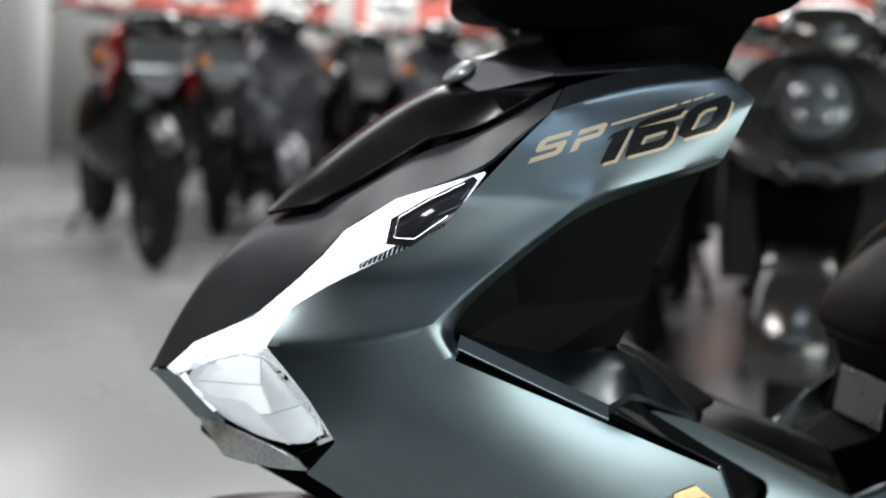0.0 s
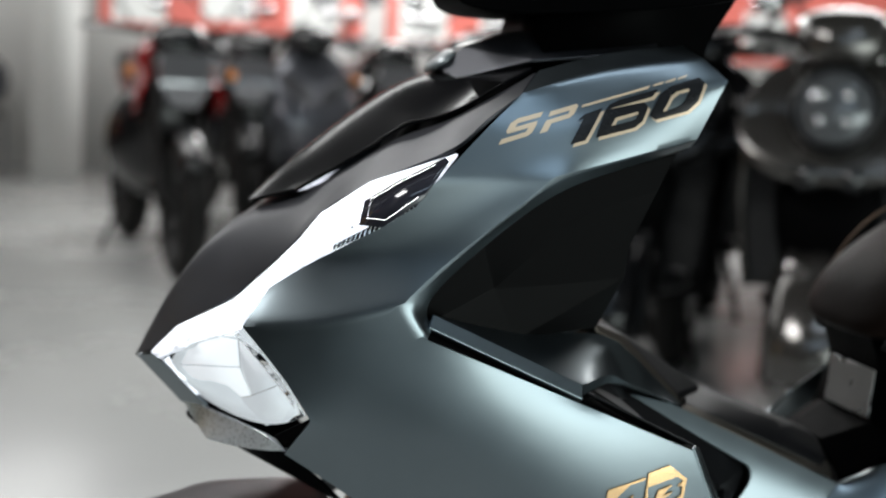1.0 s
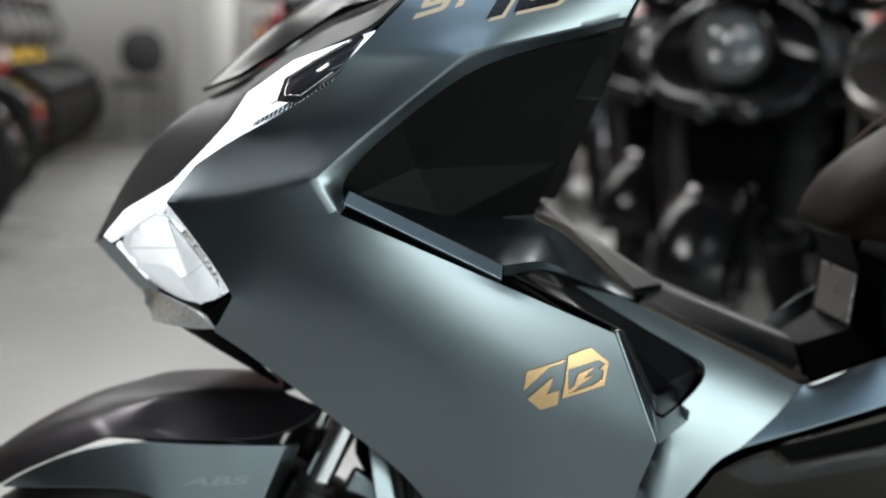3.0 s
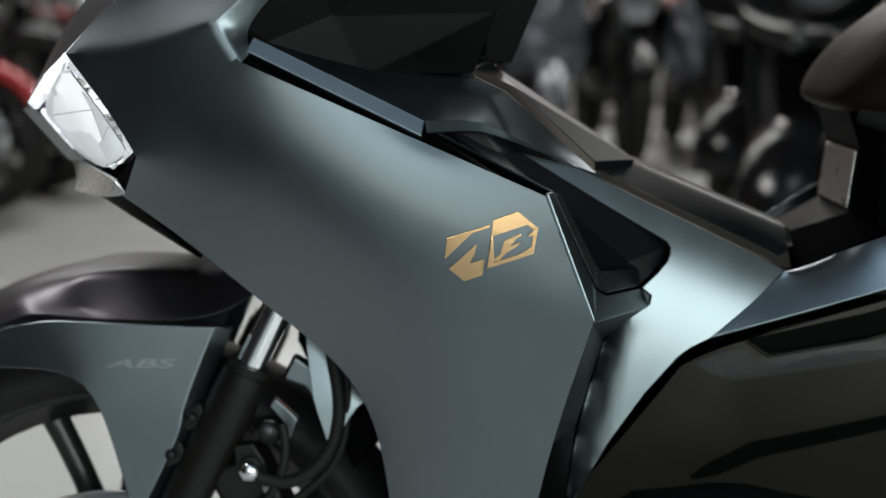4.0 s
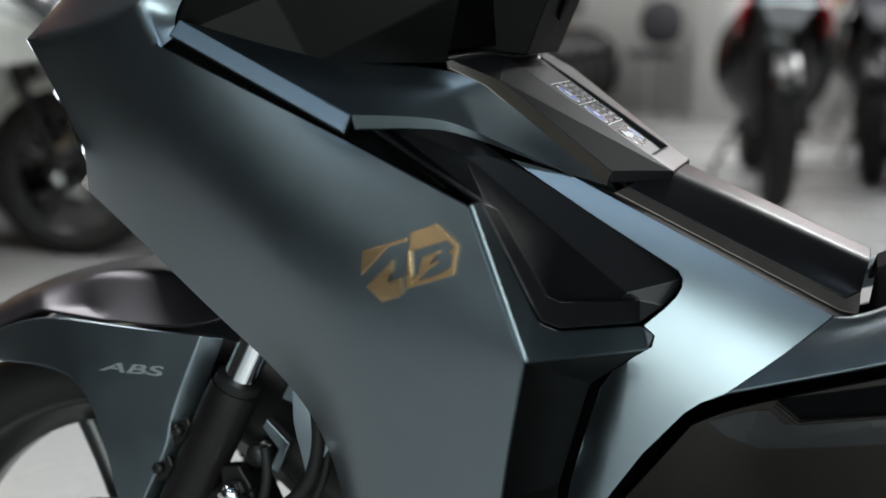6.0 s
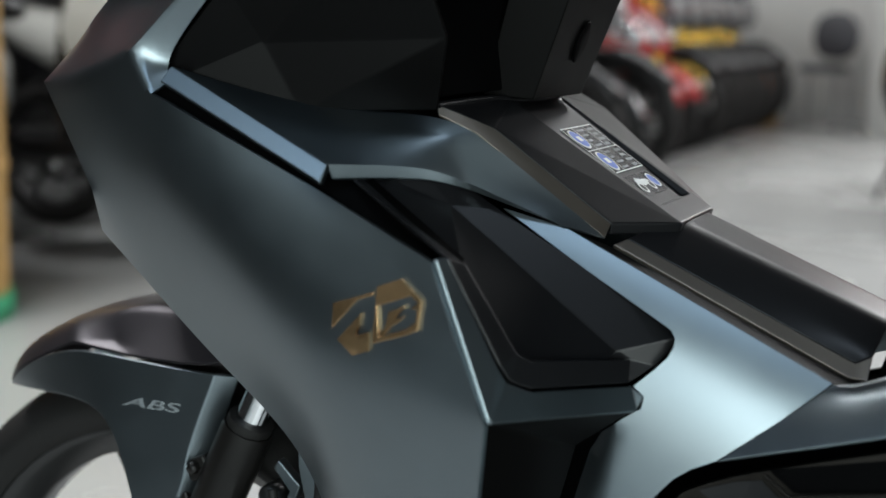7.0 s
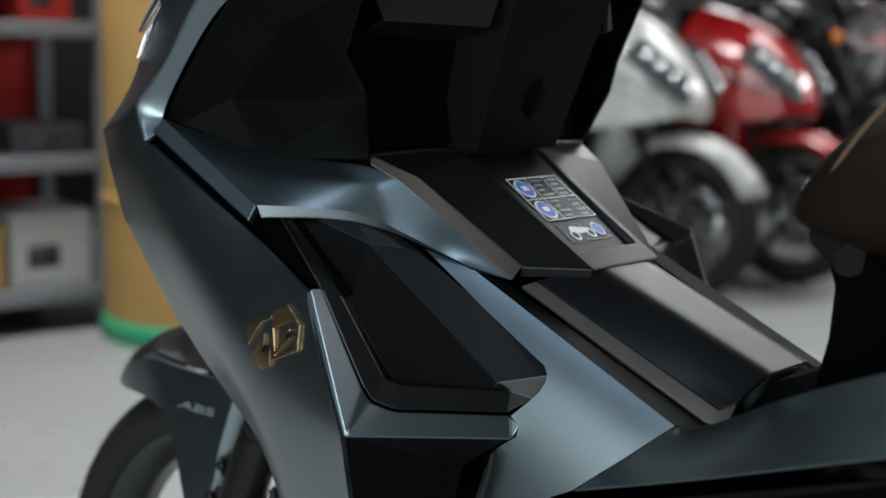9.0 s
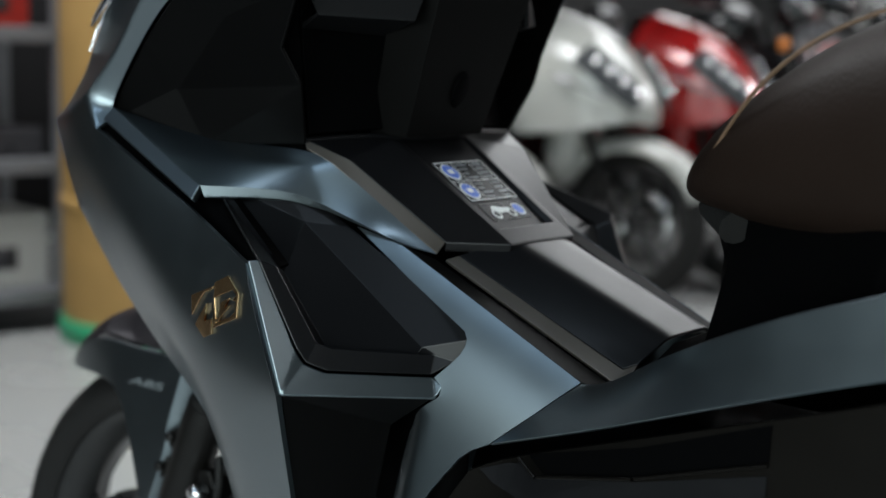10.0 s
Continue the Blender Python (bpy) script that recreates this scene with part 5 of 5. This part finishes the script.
def city_scooter(label, paint, round_lamp=False, wedge=False):
    """A scooter with its front wheel's foot at the origin, heading for -x."""
    ob = tagged(new("parked_scooter"), label, "scooter", "scooters on show")
    wheel_set(ob, 0.0, 0.25, 0.25, 0.045)
    wheel_set(ob, 1.24, 0.25, 0.25, 0.05)
    arc_guard(ob, 0.0, 0.25, 0.27, 0.10 if round_lamp else 0.075, 5 if round_lamp else 28, 158 if wedge else 175, paint)
    for s in (-1, 1):
        sweep("fork_leg", [(0.02, s * 0.075, 0.25), (0.12, s * 0.075, 0.47), (0.18, s * 0.06, 0.62)], [0.02, 0.018, 0.014], FORK, ob, 6)
    if round_lamp:
        shoulders = loft([oval(0.12, 0, 0.715, 0.13, 0.05, lean=0.5), oval(0.08, 0, 0.78, 0.235, 0.10, lean=0.6), oval(0.14, 0, 0.87, 0.225, 0.09, lean=0.7), oval(0.22, 0, 0.94, 0.16, 0.05, lean=0.8), oval(0.27, 0, 0.98, 0.09, 0.02)])
        rounded(part("front_shield", shoulders, paint, ob, "painted rounded front shield"), 2)
        rounded(part("lower_apron", loft([oval(0.19, 0, 0.44, 0.10, 0.10, lean=0.3), oval(0.15, 0, 0.58, 0.12, 0.10, lean=0.4), oval(0.14, 0, 0.72, 0.15, 0.08, lean=0.5)]), DEEP, ob, "black lower apron"), 1)
        cage("leg_shield", dict(a=(0.30, -0.19, 0.40), b=(0.30, 0.19, 0.40), c=(0.24, -0.22, 0.66), d=(0.24, 0.22, 0.66), e=(0.30, -0.14, 0.93), f=(0.30, 0.14, 0.93)), "a b d c,c d f e", DARKBIKE, ob, "", 0.02, 2, 0.6, (-1, 0, 0))
        for s in (-1, 1):
            sweep("shield_edge", [(0.29, s * 0.19, 0.40), (0.228, s * 0.222, 0.62), (0.24, s * 0.21, 0.78)], 0.010, paint, ob, 5)
    elif wedge:
        v = both(dict(A=(0.32, 0.0, 0.955), B=(0.14, 0.0, 0.910), C=(-0.01, 0.0, 0.785), D=(-0.085, 0.0, 0.655), E=(-0.06, 0.0, 0.555), S=(0.36, 0.15, 0.905), T=(0.17, 0.185, 0.845), U=(0.03, 0.15, 0.720), V=(-0.03, 0.105, 0.585), W=(0.36, 0.20, 0.530), X=(0.40, 0.22, 0.695), Y=(0.15, 0.20, 0.540), Z=(0.17, 0.215, 0.695)), "S T U V W X Y Z")
        cage("front_shield", v, "A B T S,B C U T,C D V U,D E V,S T Z X,T U Z,U V Y Z,Z Y W X,A Sr Tr B,B Tr Ur C,C Ur Vr D,D Vr E,Sr Xr Zr Tr,Tr Zr Ur,Ur Zr Yr Vr,Zr Xr Wr Yr", paint, ob, "0.6 T U V,0.6 Tr Ur Vr,0.5 X Z,0.5 Xr Zr", 0.006, 2, 0.8, (-1, 0, 0.5), label="painted wedge-shaped front shield")
        rounded(part("lower_apron", loft([oval(0.30, 0, 0.40, 0.13, 0.10, lean=0.3), oval(0.20, 0, 0.52, 0.14, 0.10, lean=0.4), oval(0.17, 0, 0.62, 0.16, 0.06, lean=0.5)]), paint, ob, "painted lower apron"), 1)
        cage("leg_shield", dict(a=(0.40, -0.19, 0.38), b=(0.40, 0.19, 0.38), c=(0.41, -0.20, 0.64), d=(0.41, 0.20, 0.64), e=(0.38, -0.13, 0.93), f=(0.38, 0.13, 0.93)), "a b d c,c d f e", DARKBIKE, ob, "", 0.02, 2, 0.6, (-1, 0, 0))
    else:
        apron = loft([oval(0.16, 0, 0.46, 0.14, 0.12, lean=0.3), oval(0.08, 0, 0.64, 0.19, 0.10, lean=0.5), oval(0.10, 0, 0.78, 0.20, 0.12, lean=0.6), oval(0.20, 0, 0.90, 0.16, 0.08, lean=0.8), oval(0.27, 0, 0.97, 0.10, 0.03)])
        rounded(part("front_shield", apron, paint, ob, "painted front shield"), 2)
        cage("leg_shield", dict(a=(0.30, -0.20, 0.40), b=(0.30, 0.20, 0.40), c=(0.22, -0.23, 0.66), d=(0.22, 0.23, 0.66), e=(0.30, -0.14, 0.93), f=(0.30, 0.14, 0.93)), "a b d c,c d f e", paint, ob, "", 0.03, 2, 0.6, (-1, 0, 0))
    if round_lamp:
        lamp = part("headlamp", moved(lathe([(0.0001, -0.03), (0.06, -0.026), (0.085, -0.010), (0.095, 0.01), (0.09, 0.05), (0.0001, 0.07)], 32, "x"), pose(0.055, 0, 0.86, 0, 12, 0)), DARKLENS, ob, "round clear headlamp")
        part("lamp_ring", moved(lathe([(0.086, -0.016), (0.100, -0.010), (0.104, 0.01), (0.095, 0.012), (0.086, -0.016)], 32, "x"), pose(0.055, 0, 0.86, 0, 12, 0)), BLACK, lamp)
        for s in (-1, 1):
            for h in (-0.028, 0.032):
                # mirror beads added so that the unlit lamp shows bright glints
                part("lamp_glint", moved(lathe([(0.0001, -0.02), (0.012, -0.014), (0.017, 0.0), (0.0001, 0.01)], 16, "x"), pose(0.028, s * 0.03, 0.86 + h)), MIRROR, lamp)
            part("indicator", moved(lathe([(0.0001, -0.02), (0.03, -0.014), (0.036, 0.0), (0.0001, 0.03)], 16, "x"), pose(0.06, s * 0.05, 0.70)), DARKBIKE, ob, "dark round indicator lens")
    elif wedge:
        for s in (-1, 1):
            lamp = cage("headlamp", dict(a=(-0.062, 0.060, 0.690), b=(0.09, 0.165, 0.820), c=(0.13, 0.215, 0.770), d=(0.03, 0.178, 0.680), e=(-0.045, 0.115, 0.615)), "a b c d,a d e", DARKLENS, ob, "", 0.012, 2, 0.8, (-1, 0.6, 0.2), s < 0, label="dark clear slanted headlamp")
            for k in range(4):
                # mirror beads again, put in for glints along the headlamp
                part("lamp_glint", moved(lathe([(0.0001, -0.02), (0.012, -0.014), (0.017, 0.0), (0.0001, 0.01)], 16, "x"), pose(-0.044 + 0.036 * k, s * (0.105 + 0.027 * k), 0.670 + 0.032 * k, 0, 0, -50 * s)), MIRROR, lamp)
            sweep("indicator", [(0.02, s * 0.178, 0.655), (0.10, s * 0.212, 0.690), (0.20, s * 0.222, 0.720)], [0.004, 0.009, 0.003], LAMPGLASS, ob, 6, "clear slim indicator")
    else:
        for s in (-1, 1):
            cage("headlamp", dict(a=(-0.005, 0.02, 0.78), b=(0.03, 0.15, 0.86), c=(0.055, 0.17, 0.80), d=(0.01, 0.06, 0.70), e=(0.0, 0.015, 0.72)), "a b c d,a d e", LAMPGLASS, ob, "", 0.02, 2, 0.7, (-1, 0, 0.2), s < 0, label="clear split headlamp")
    hood = loft([oval(0.10, 0, 1.0, 0.07, 0.05), oval(0.17, 0, 1.03, 0.12, 0.07), oval(0.27, 0, 1.05, 0.13, 0.06), oval(0.33, 0, 1.05, 0.08, 0.03)])
    rounded(part("handlebar_cowl", hood, paint if round_lamp else DARKBIKE, ob), 1)
    handlebar(ob, 0.26, 1.05, 0.33)
    mirrors(ob, 0.24, 1.06, 0.30)
    rounded(part("floor_board", loft([oval(0.28, 0, 0.38, 0.17, 0.05), oval(0.45, 0, 0.34, 0.16, 0.05), oval(0.68, 0, 0.36, 0.15, 0.06)]), BLACK, ob), 1)
    rounded(part("rear_body", loft([oval(0.66, 0, 0.50, 0.12, 0.16), oval(0.9, 0, 0.58, 0.17, 0.15), oval(1.2, 0, 0.64, 0.16, 0.11), oval(1.5, 0, 0.72, 0.08, 0.05)]), paint, ob, "painted rear body"), 1)
    rounded(part("seat", loft([oval(0.62, 0, 0.73, 0.07, 0.03), oval(0.72, 0, 0.75, 0.12, 0.05), oval(1.1, 0, 0.79, 0.14, 0.06), oval(1.4, 0, 0.83, 0.09, 0.04)]), BLACK, ob, "black seat"), 1)
    for s in (-1, 1):
        sweep("stand", [(0.80, s * 0.08, 0.30), (0.84, s * 0.13, 0.14), (0.86, s * 0.15, 0.012)], 0.011, FORK, ob, 4)
    return ob


def street_bike(label, paint, tube=FORK, alloy=ALLOY):
    """A naked motorcycle with its front wheel's foot at the origin, heading for -x."""
    ob = tagged(new("parked_motorcycle"), label, "motorcycle", "motorcycles on show")
    wheel_set(ob, 0.0, 0.30, 0.30, 0.055, alloy)
    wheel_set(ob, 1.33, 0.30, 0.30, 0.065, alloy)
    arc_guard(ob, 0.0, 0.30, 0.315, 0.06, 30, 150, DARKBIKE)
    for s in (-1, 1):
        sweep("fork_leg", [(0.0, s * 0.09, 0.30), (0.10, s * 0.09, 0.52), (0.28, s * 0.085, 0.92)], [0.026, 0.024, 0.02], tube, ob, 6)
        cage("tank_shroud", dict(a=(0.16, 0.13, 0.86), b=(0.46, 0.15, 0.88), c=(0.50, 0.13, 0.72), d=(0.22, 0.19, 0.62), e=(0.10, 0.19, 0.74)), "a b c d,a d e", paint, ob, "", 0.02, 2, 0.7, (0, 1, 0), s < 0, label="painted tank shroud")
        part("indicator", moved(lathe([(0.0001, -0.02), (0.02, -0.012), (0.024, 0.01), (0.0001, 0.02)], 12, "x"), pose(0.10, s * 0.21, 0.84)), AMBER, ob)
    rounded(part("fuel_tank", loft([oval(0.28, 0, 0.88, 0.10, 0.08), oval(0.42, 0, 0.90, 0.15, 0.12), oval(0.62, 0, 0.86, 0.12, 0.10), oval(0.74, 0, 0.80, 0.08, 0.05)]), paint, ob), 2)
    lamp = cage("headlamp", dict(a=(0.04, -0.10, 0.92), b=(0.04, 0.10, 0.92), c=(0.0, -0.11, 0.80), d=(0.0, 0.11, 0.80), e=(0.03, -0.05, 0.70), f=(0.03, 0.05, 0.70)), "a b d c,c d f e", LAMPGLASS, ob, "0.6 c d", 0.08, 2, 0.6, (-1, 0, 0), label="clear angular headlamp")
    rounded(part("lamp_cowl", loft([oval(0.06, 0, 0.94, 0.09, 0.05), oval(0.12, 0, 0.96, 0.13, 0.09), oval(0.22, 0, 0.98, 0.12, 0.08)]), DARKBIKE, ob), 1)
    rounded(part("engine", loft([oval(0.36, 0, 0.45, 0.12, 0.14), oval(0.55, 0, 0.44, 0.17, 0.18), oval(0.85, 0, 0.44, 0.15, 0.14)], ), ALLOY, ob, "dark engine block"), 1)
    rounded(part("belly_fairing", loft([oval(0.20, 0, 0.66, 0.13, 0.14), oval(0.30, 0, 0.60, 0.23, 0.22), oval(0.50, 0, 0.55, 0.26, 0.26), oval(0.75, 0, 0.50, 0.22, 0.20)]), DARKBIKE, ob, "black lower fairing"), 1)
    rounded(part("radiator", loft([oval(0.28, 0, 0.58, 0.13, 0.14), oval(0.33, 0, 0.57, 0.13, 0.14)]), DEEP, ob), 1)
    rounded(part("seat", loft([oval(0.70, 0, 0.80, 0.07, 0.04), oval(0.9, 0, 0.80, 0.13, 0.05), oval(1.3, 0, 0.88, 0.10, 0.05), oval(1.5, 0, 0.92, 0.05, 0.03)]), BLACK, ob), 1)
    rounded(part("tail", loft([oval(0.8, 0, 0.72, 0.10, 0.06), oval(1.2, 0, 0.80, 0.11, 0.05), oval(1.55, 0, 0.90, 0.05, 0.03)]), paint, ob), 1)
    sweep("exhaust", [(0.6, -0.12, 0.30), (0.9, -0.16, 0.30), (1.15, -0.19, 0.42), (1.35, -0.20, 0.50)], [0.02, 0.03, 0.05, 0.045], STEEL, ob, 6)
    handlebar(ob, 0.28, 1.03, 0.38)
    mirrors(ob, 0.26, 1.05, 0.34)
    sweep("side_stand", [(0.72, 0.10, 0.30), (0.76, 0.18, 0.14), (0.78, 0.22, 0.012)], 0.011, FORK, ob, 4)
    return ob


def parked(maker, spots, *args):
    """One vehicle and its copies at (x, y, heading in degrees)."""
    first = maker(*args)
    first.matrix_basis = pose(spots[0][0], spots[0][1], FLOOR, 0, 0, spots[0][2])
    for x, y, a in spots[1:]:
        copy_thing(first, pose(x, y, FLOOR, 0, 0, a))


parked(street_bike, [(0.26, 4.45, 99)], "black naked motorcycle with red shrouds, parked facing the aisle", RED)
parked(city_scooter, [(0.92, 5.35, 92), (1.75, 5.5, 88)], "silver-grey scooter parked in a row", GREY)
parked(street_bike, [(0.62, 5.5, 86), (1.35, 5.45, 92), (2.2, 5.6, 90), (2.7, 5.7, 90), (0.55, 7.4, 90), (1.1, 7.4, 88), (1.65, 7.4, 92), (2.2, 7.4, 90), (2.75, 7.4, 86), (3.3, 7.4, 90)], "black naked motorcycle parked in a row", DARKBIKE)
parked(city_scooter, [(1.58, 1.70, 58)], "grey-beige retro scooter with round headlamp", OLIVE, True)
parked(city_scooter, [(1.23, 2.11, 60), (2.03, 1.40, 58), (1.98, 2.22, 58), (1.35, 3.2, 62), (1.75, 2.86, 60), (1.95, 3.25, 62), (2.45, 2.98, 60), (2.95, 2.7, 62), (2.2, 3.9, 70), (2.8, 3.7, 70)], "black retro scooter with round headlamp", RETRO, True)
parked(city_scooter, [(-1.56, 2.42, 196), (-1.25, 2.86, 186)], "white sport scooter parked beside red one", WHITE, False, True)
parked(city_scooter, [(-1.16, 3.40, 184), (-1.35, 5.70, 182), (-1.40, 6.20, 180)], "glossy red sport scooter parked in the row", RED, False, True)
parked(street_bike, [(-1.12, 3.95, 184), (-1.25, 5.10, 180), (-2.55, 3.55, 184), (-2.55, 4.20, 182), (-2.60, 4.85, 184)], "black sport motorcycle parked in the row", DARKBIKE)
parked(city_scooter, [(-1.18, 4.52, 182)], "black city scooter parked in the row", DARKBIKE)
GILT = material("gold_fork_tube", (0.55, 0.36, 0.06), 0.25, 0.8, vary=0.06)
parked(street_bike, [(-1.42, 6.70, 178), (-1.44, 7.15, 178), (-1.46, 7.60, 178), (-1.48, 8.05, 178)], "yellow and black motorcycle with gold fork", YELLOW, GILT)
parked(street_bike, [(-1.50, 8.50, 178), (-1.52, 8.95, 178)], "black motorcycle with orange wheels and gold fork", DARKBIKE, GILT, ORANGE)

# ---- stock: drum, shelf, boxes, stool, boards ----
CARD = material("brown_cardboard", (0.40, 0.24, 0.075), 0.75, vary=0.14, scale=14, bump=0.1, bump_scale=120)
GREEN = material("green_plastic", (0.03, 0.28, 0.13), 0.45, vary=0.1)
SHELFRED = material("red_shelf_panel", (0.28, 0.014, 0.010), 0.45, vary=0.1, scale=8)
RACK = material("grey_shelf_steel", (0.18, 0.184, 0.196), 0.4, 0.3, vary=0.08)
WHITECARD = material("white_card", (0.38, 0.38, 0.36), 0.6, vary=0.08, scale=10)
CLOTH = material("dark_carton", (0.03, 0.03, 0.035), 0.6, vary=0.2, scale=10)


def drum(x, y):
    ob = tagged(new("cardboard_drum"), "tall brown cardboard drum with green base on the floor", "drum")
    part("shell", lathe([(0.0001, 0.0), (0.27, 0.0), (0.274, 0.02), (0.272, 0.7), (0.275, 1.38), (0.266, 1.40), (0.0001, 1.40)], 48, "z"), CARD, ob)
    part("base_ring", lathe([(0.275, 0.0), (0.285, 0.0), (0.285, 0.05), (0.275, 0.06), (0.275, 0.0)], 48, "z"), GREEN, ob, "green base ring")
    for h in (0.35, 0.95):
        part("hoop", lathe([(0.273, h), (0.278, h + 0.004), (0.278, h + 0.03), (0.273, h + 0.034)], 48, "z"), CARD, ob)
    ob.matrix_basis = pose(x, y, FLOOR)
    bevelled(part("paper_label", moved(block(-0.09, 0.09, -0.002, 0.002, -0.06, 0.06), Matrix.Rotation(radians(35), 4, "Z") @ pose(0, -0.278, 1.02)), PAPER, ob, "white paper label"), 0.001)
    return ob


drum(-1.87, 1.48)


def shelf(x, y, a):
    ob = tagged(new("storage_shelf"), "grey steel storage shelf with red back panels", "shelf")
    for sx in (-0.6, 0.6):
        for sy in (-0.2, 0.2):
            bevelled(part("post", block(sx - 0.02, sx + 0.02, sy - 0.02, sy + 0.02, 0, 1.7), RACK, ob), 0.004)
    for h in (0.10, 0.45, 0.80, 1.15, 1.50):
        bevelled(part("shelf_board", block(-0.6, 0.6, -0.22, 0.22, h - 0.02, h + 0.02), RACK, ob), 0.004)
    part("back_panel", block(-0.6, 0.6, 0.20, 0.215, 0.1, 1.7), SHELFRED, ob, "red back panel")
    ob.matrix_basis = pose(x, y, FLOOR, 0, 0, a)
    return ob


SHX, SHY, SHA = -2.38, 0.74, 82
shelf(SHX, SHY, SHA)
for i in range(15):
    row, col = i // 5, i % 5
    w, d, h = 0.20 - 0.03 * (i % 3), 0.26, (0.10 + 0.02 * ((i * 7) % 4) if row else 0.17)
    if row == 0 and col in (1, 2, 4):
        w, h = 0.22, 0.20
    if row == 1 and col > 2:
        h = 0.08
    m = pose(SHX, SHY, FLOOR, 0, 0, SHA) @ pose(-0.46 + 0.23 * col, -0.04, (0.12, 0.47, 0.82)[row] + h / 2 + 0.001)
    kind = ("white", "brown", "dark", "dark", "red")[(i * 3 + row) % 5 if row else (1, 0, 0, 1, 0)[col]]
    skin = {"white": WHITECARD, "brown": CARD, "dark": CLOTH, "red": SHELFRED}[kind]
    bx = tagged(new("stock_box"), kind + " carton standing on the steel shelf", "box", "cartons on the shelf")
    bevelled(part("box_body", block(-w / 2, w / 2, -d / 2, d / 2, -h / 2, h / 2 - 0.012), skin, bx), 0.004)
    bevelled(part("box_lid", block(-w / 2 - 0.003, w / 2 + 0.003, -d / 2 - 0.003, d / 2 + 0.003, h / 2 - 0.035, h / 2), skin, bx), 0.004)
    part("box_label", block(-w * 0.3, w * 0.1, -d / 2 - 0.001, -d / 2, -h * 0.25, h * 0.05), CLOTH if kind != "brown" else WHITECARD, bx, "printed paper label")
    bx.matrix_basis = m


def carton(x, y, w, d, h, a, label):
    ob = tagged(new("cardboard_box"), label, "box")
    bevelled(part("box_body", block(-w / 2, w / 2, -d / 2, d / 2, 0, h), CARD, ob), 0.006)
    part("tape", block(-w / 2 - 0.001, w / 2 + 0.001, -0.025, 0.025, h, h + 0.002), material("parcel_tape", (0.45, 0.32, 0.16), 0.25), ob, "brown parcel tape")
    ob.matrix_basis = pose(x, y, FLOOR, 0, 0, a)


carton(-1.55, 9.3, 0.34, 0.34, 0.42, 8, "brown cardboard box on the floor by the wall")


def stool(x, y):
    ob = tagged(new("office_chair"), "black office chair with grey legs standing by the wall", "chair")
    rounded(part("backrest", loft([oval(-0.02, 0, 0.66, 0.16, 0.16), oval(0.03, 0, 0.68, 0.19, 0.19), oval(0.07, 0, 0.68, 0.15, 0.15)]), CLOTH, ob, "black padded backrest"), 1)
    rounded(part("seat", moved(lathe([(0.0001, -0.03), (0.18, -0.03), (0.21, 0.0), (0.18, 0.03), (0.0001, 0.03)], 24, "z"), pose(-0.2, 0, 0.44)), CLOTH, ob), 1)
    for sx, sy in ((-0.36, -0.16), (-0.36, 0.16), (-0.04, -0.16), (-0.04, 0.16)):
        sweep("leg", [(sx, sy, 0.42), (sx, sy, 0.2), (sx, sy, 0.0)], 0.012, RACK, ob, 3)
    ob.matrix_basis = pose(x, y, FLOOR, 0, 0, 80)


stool(-1.0, 9.35)
BANNER = material("red_banner_print", (0.62, 0.15, 0.12), 0.5, vary=0.12, scale=3)


def board(x, w, z0, z1, y=9.84):
    ob = tagged(new("wall_board"), "red printed wall board with white patches", "sign")
    bevelled(part("panel", block(x, x + w, y - 0.03, y, z0, z1), BANNER, ob), 0.004)
    for k in range(max(1, int(w / 0.7))):
        bevelled(part("print_patch", block(x + 0.10 + 0.7 * k, x + 0.52 + 0.7 * k, y - 0.034, y - 0.03, z0 + 0.03 + 0.05 * (k % 2), z0 + 0.45), PAPER, ob, "white printed patch"), 0.001)


board(-0.2, 2.1, 1.22, 2.3)
board(2.1, 2.2, 1.20, 2.3)
board(4.5, 2.4, 1.20, 2.3)
tagged(part("pillar", block(-0.62, -0.28, 8.6, 8.94, FLOOR - 0.05, 3.5), WALLMAT), "white square pillar of the showroom", "pillar", kind="structure")
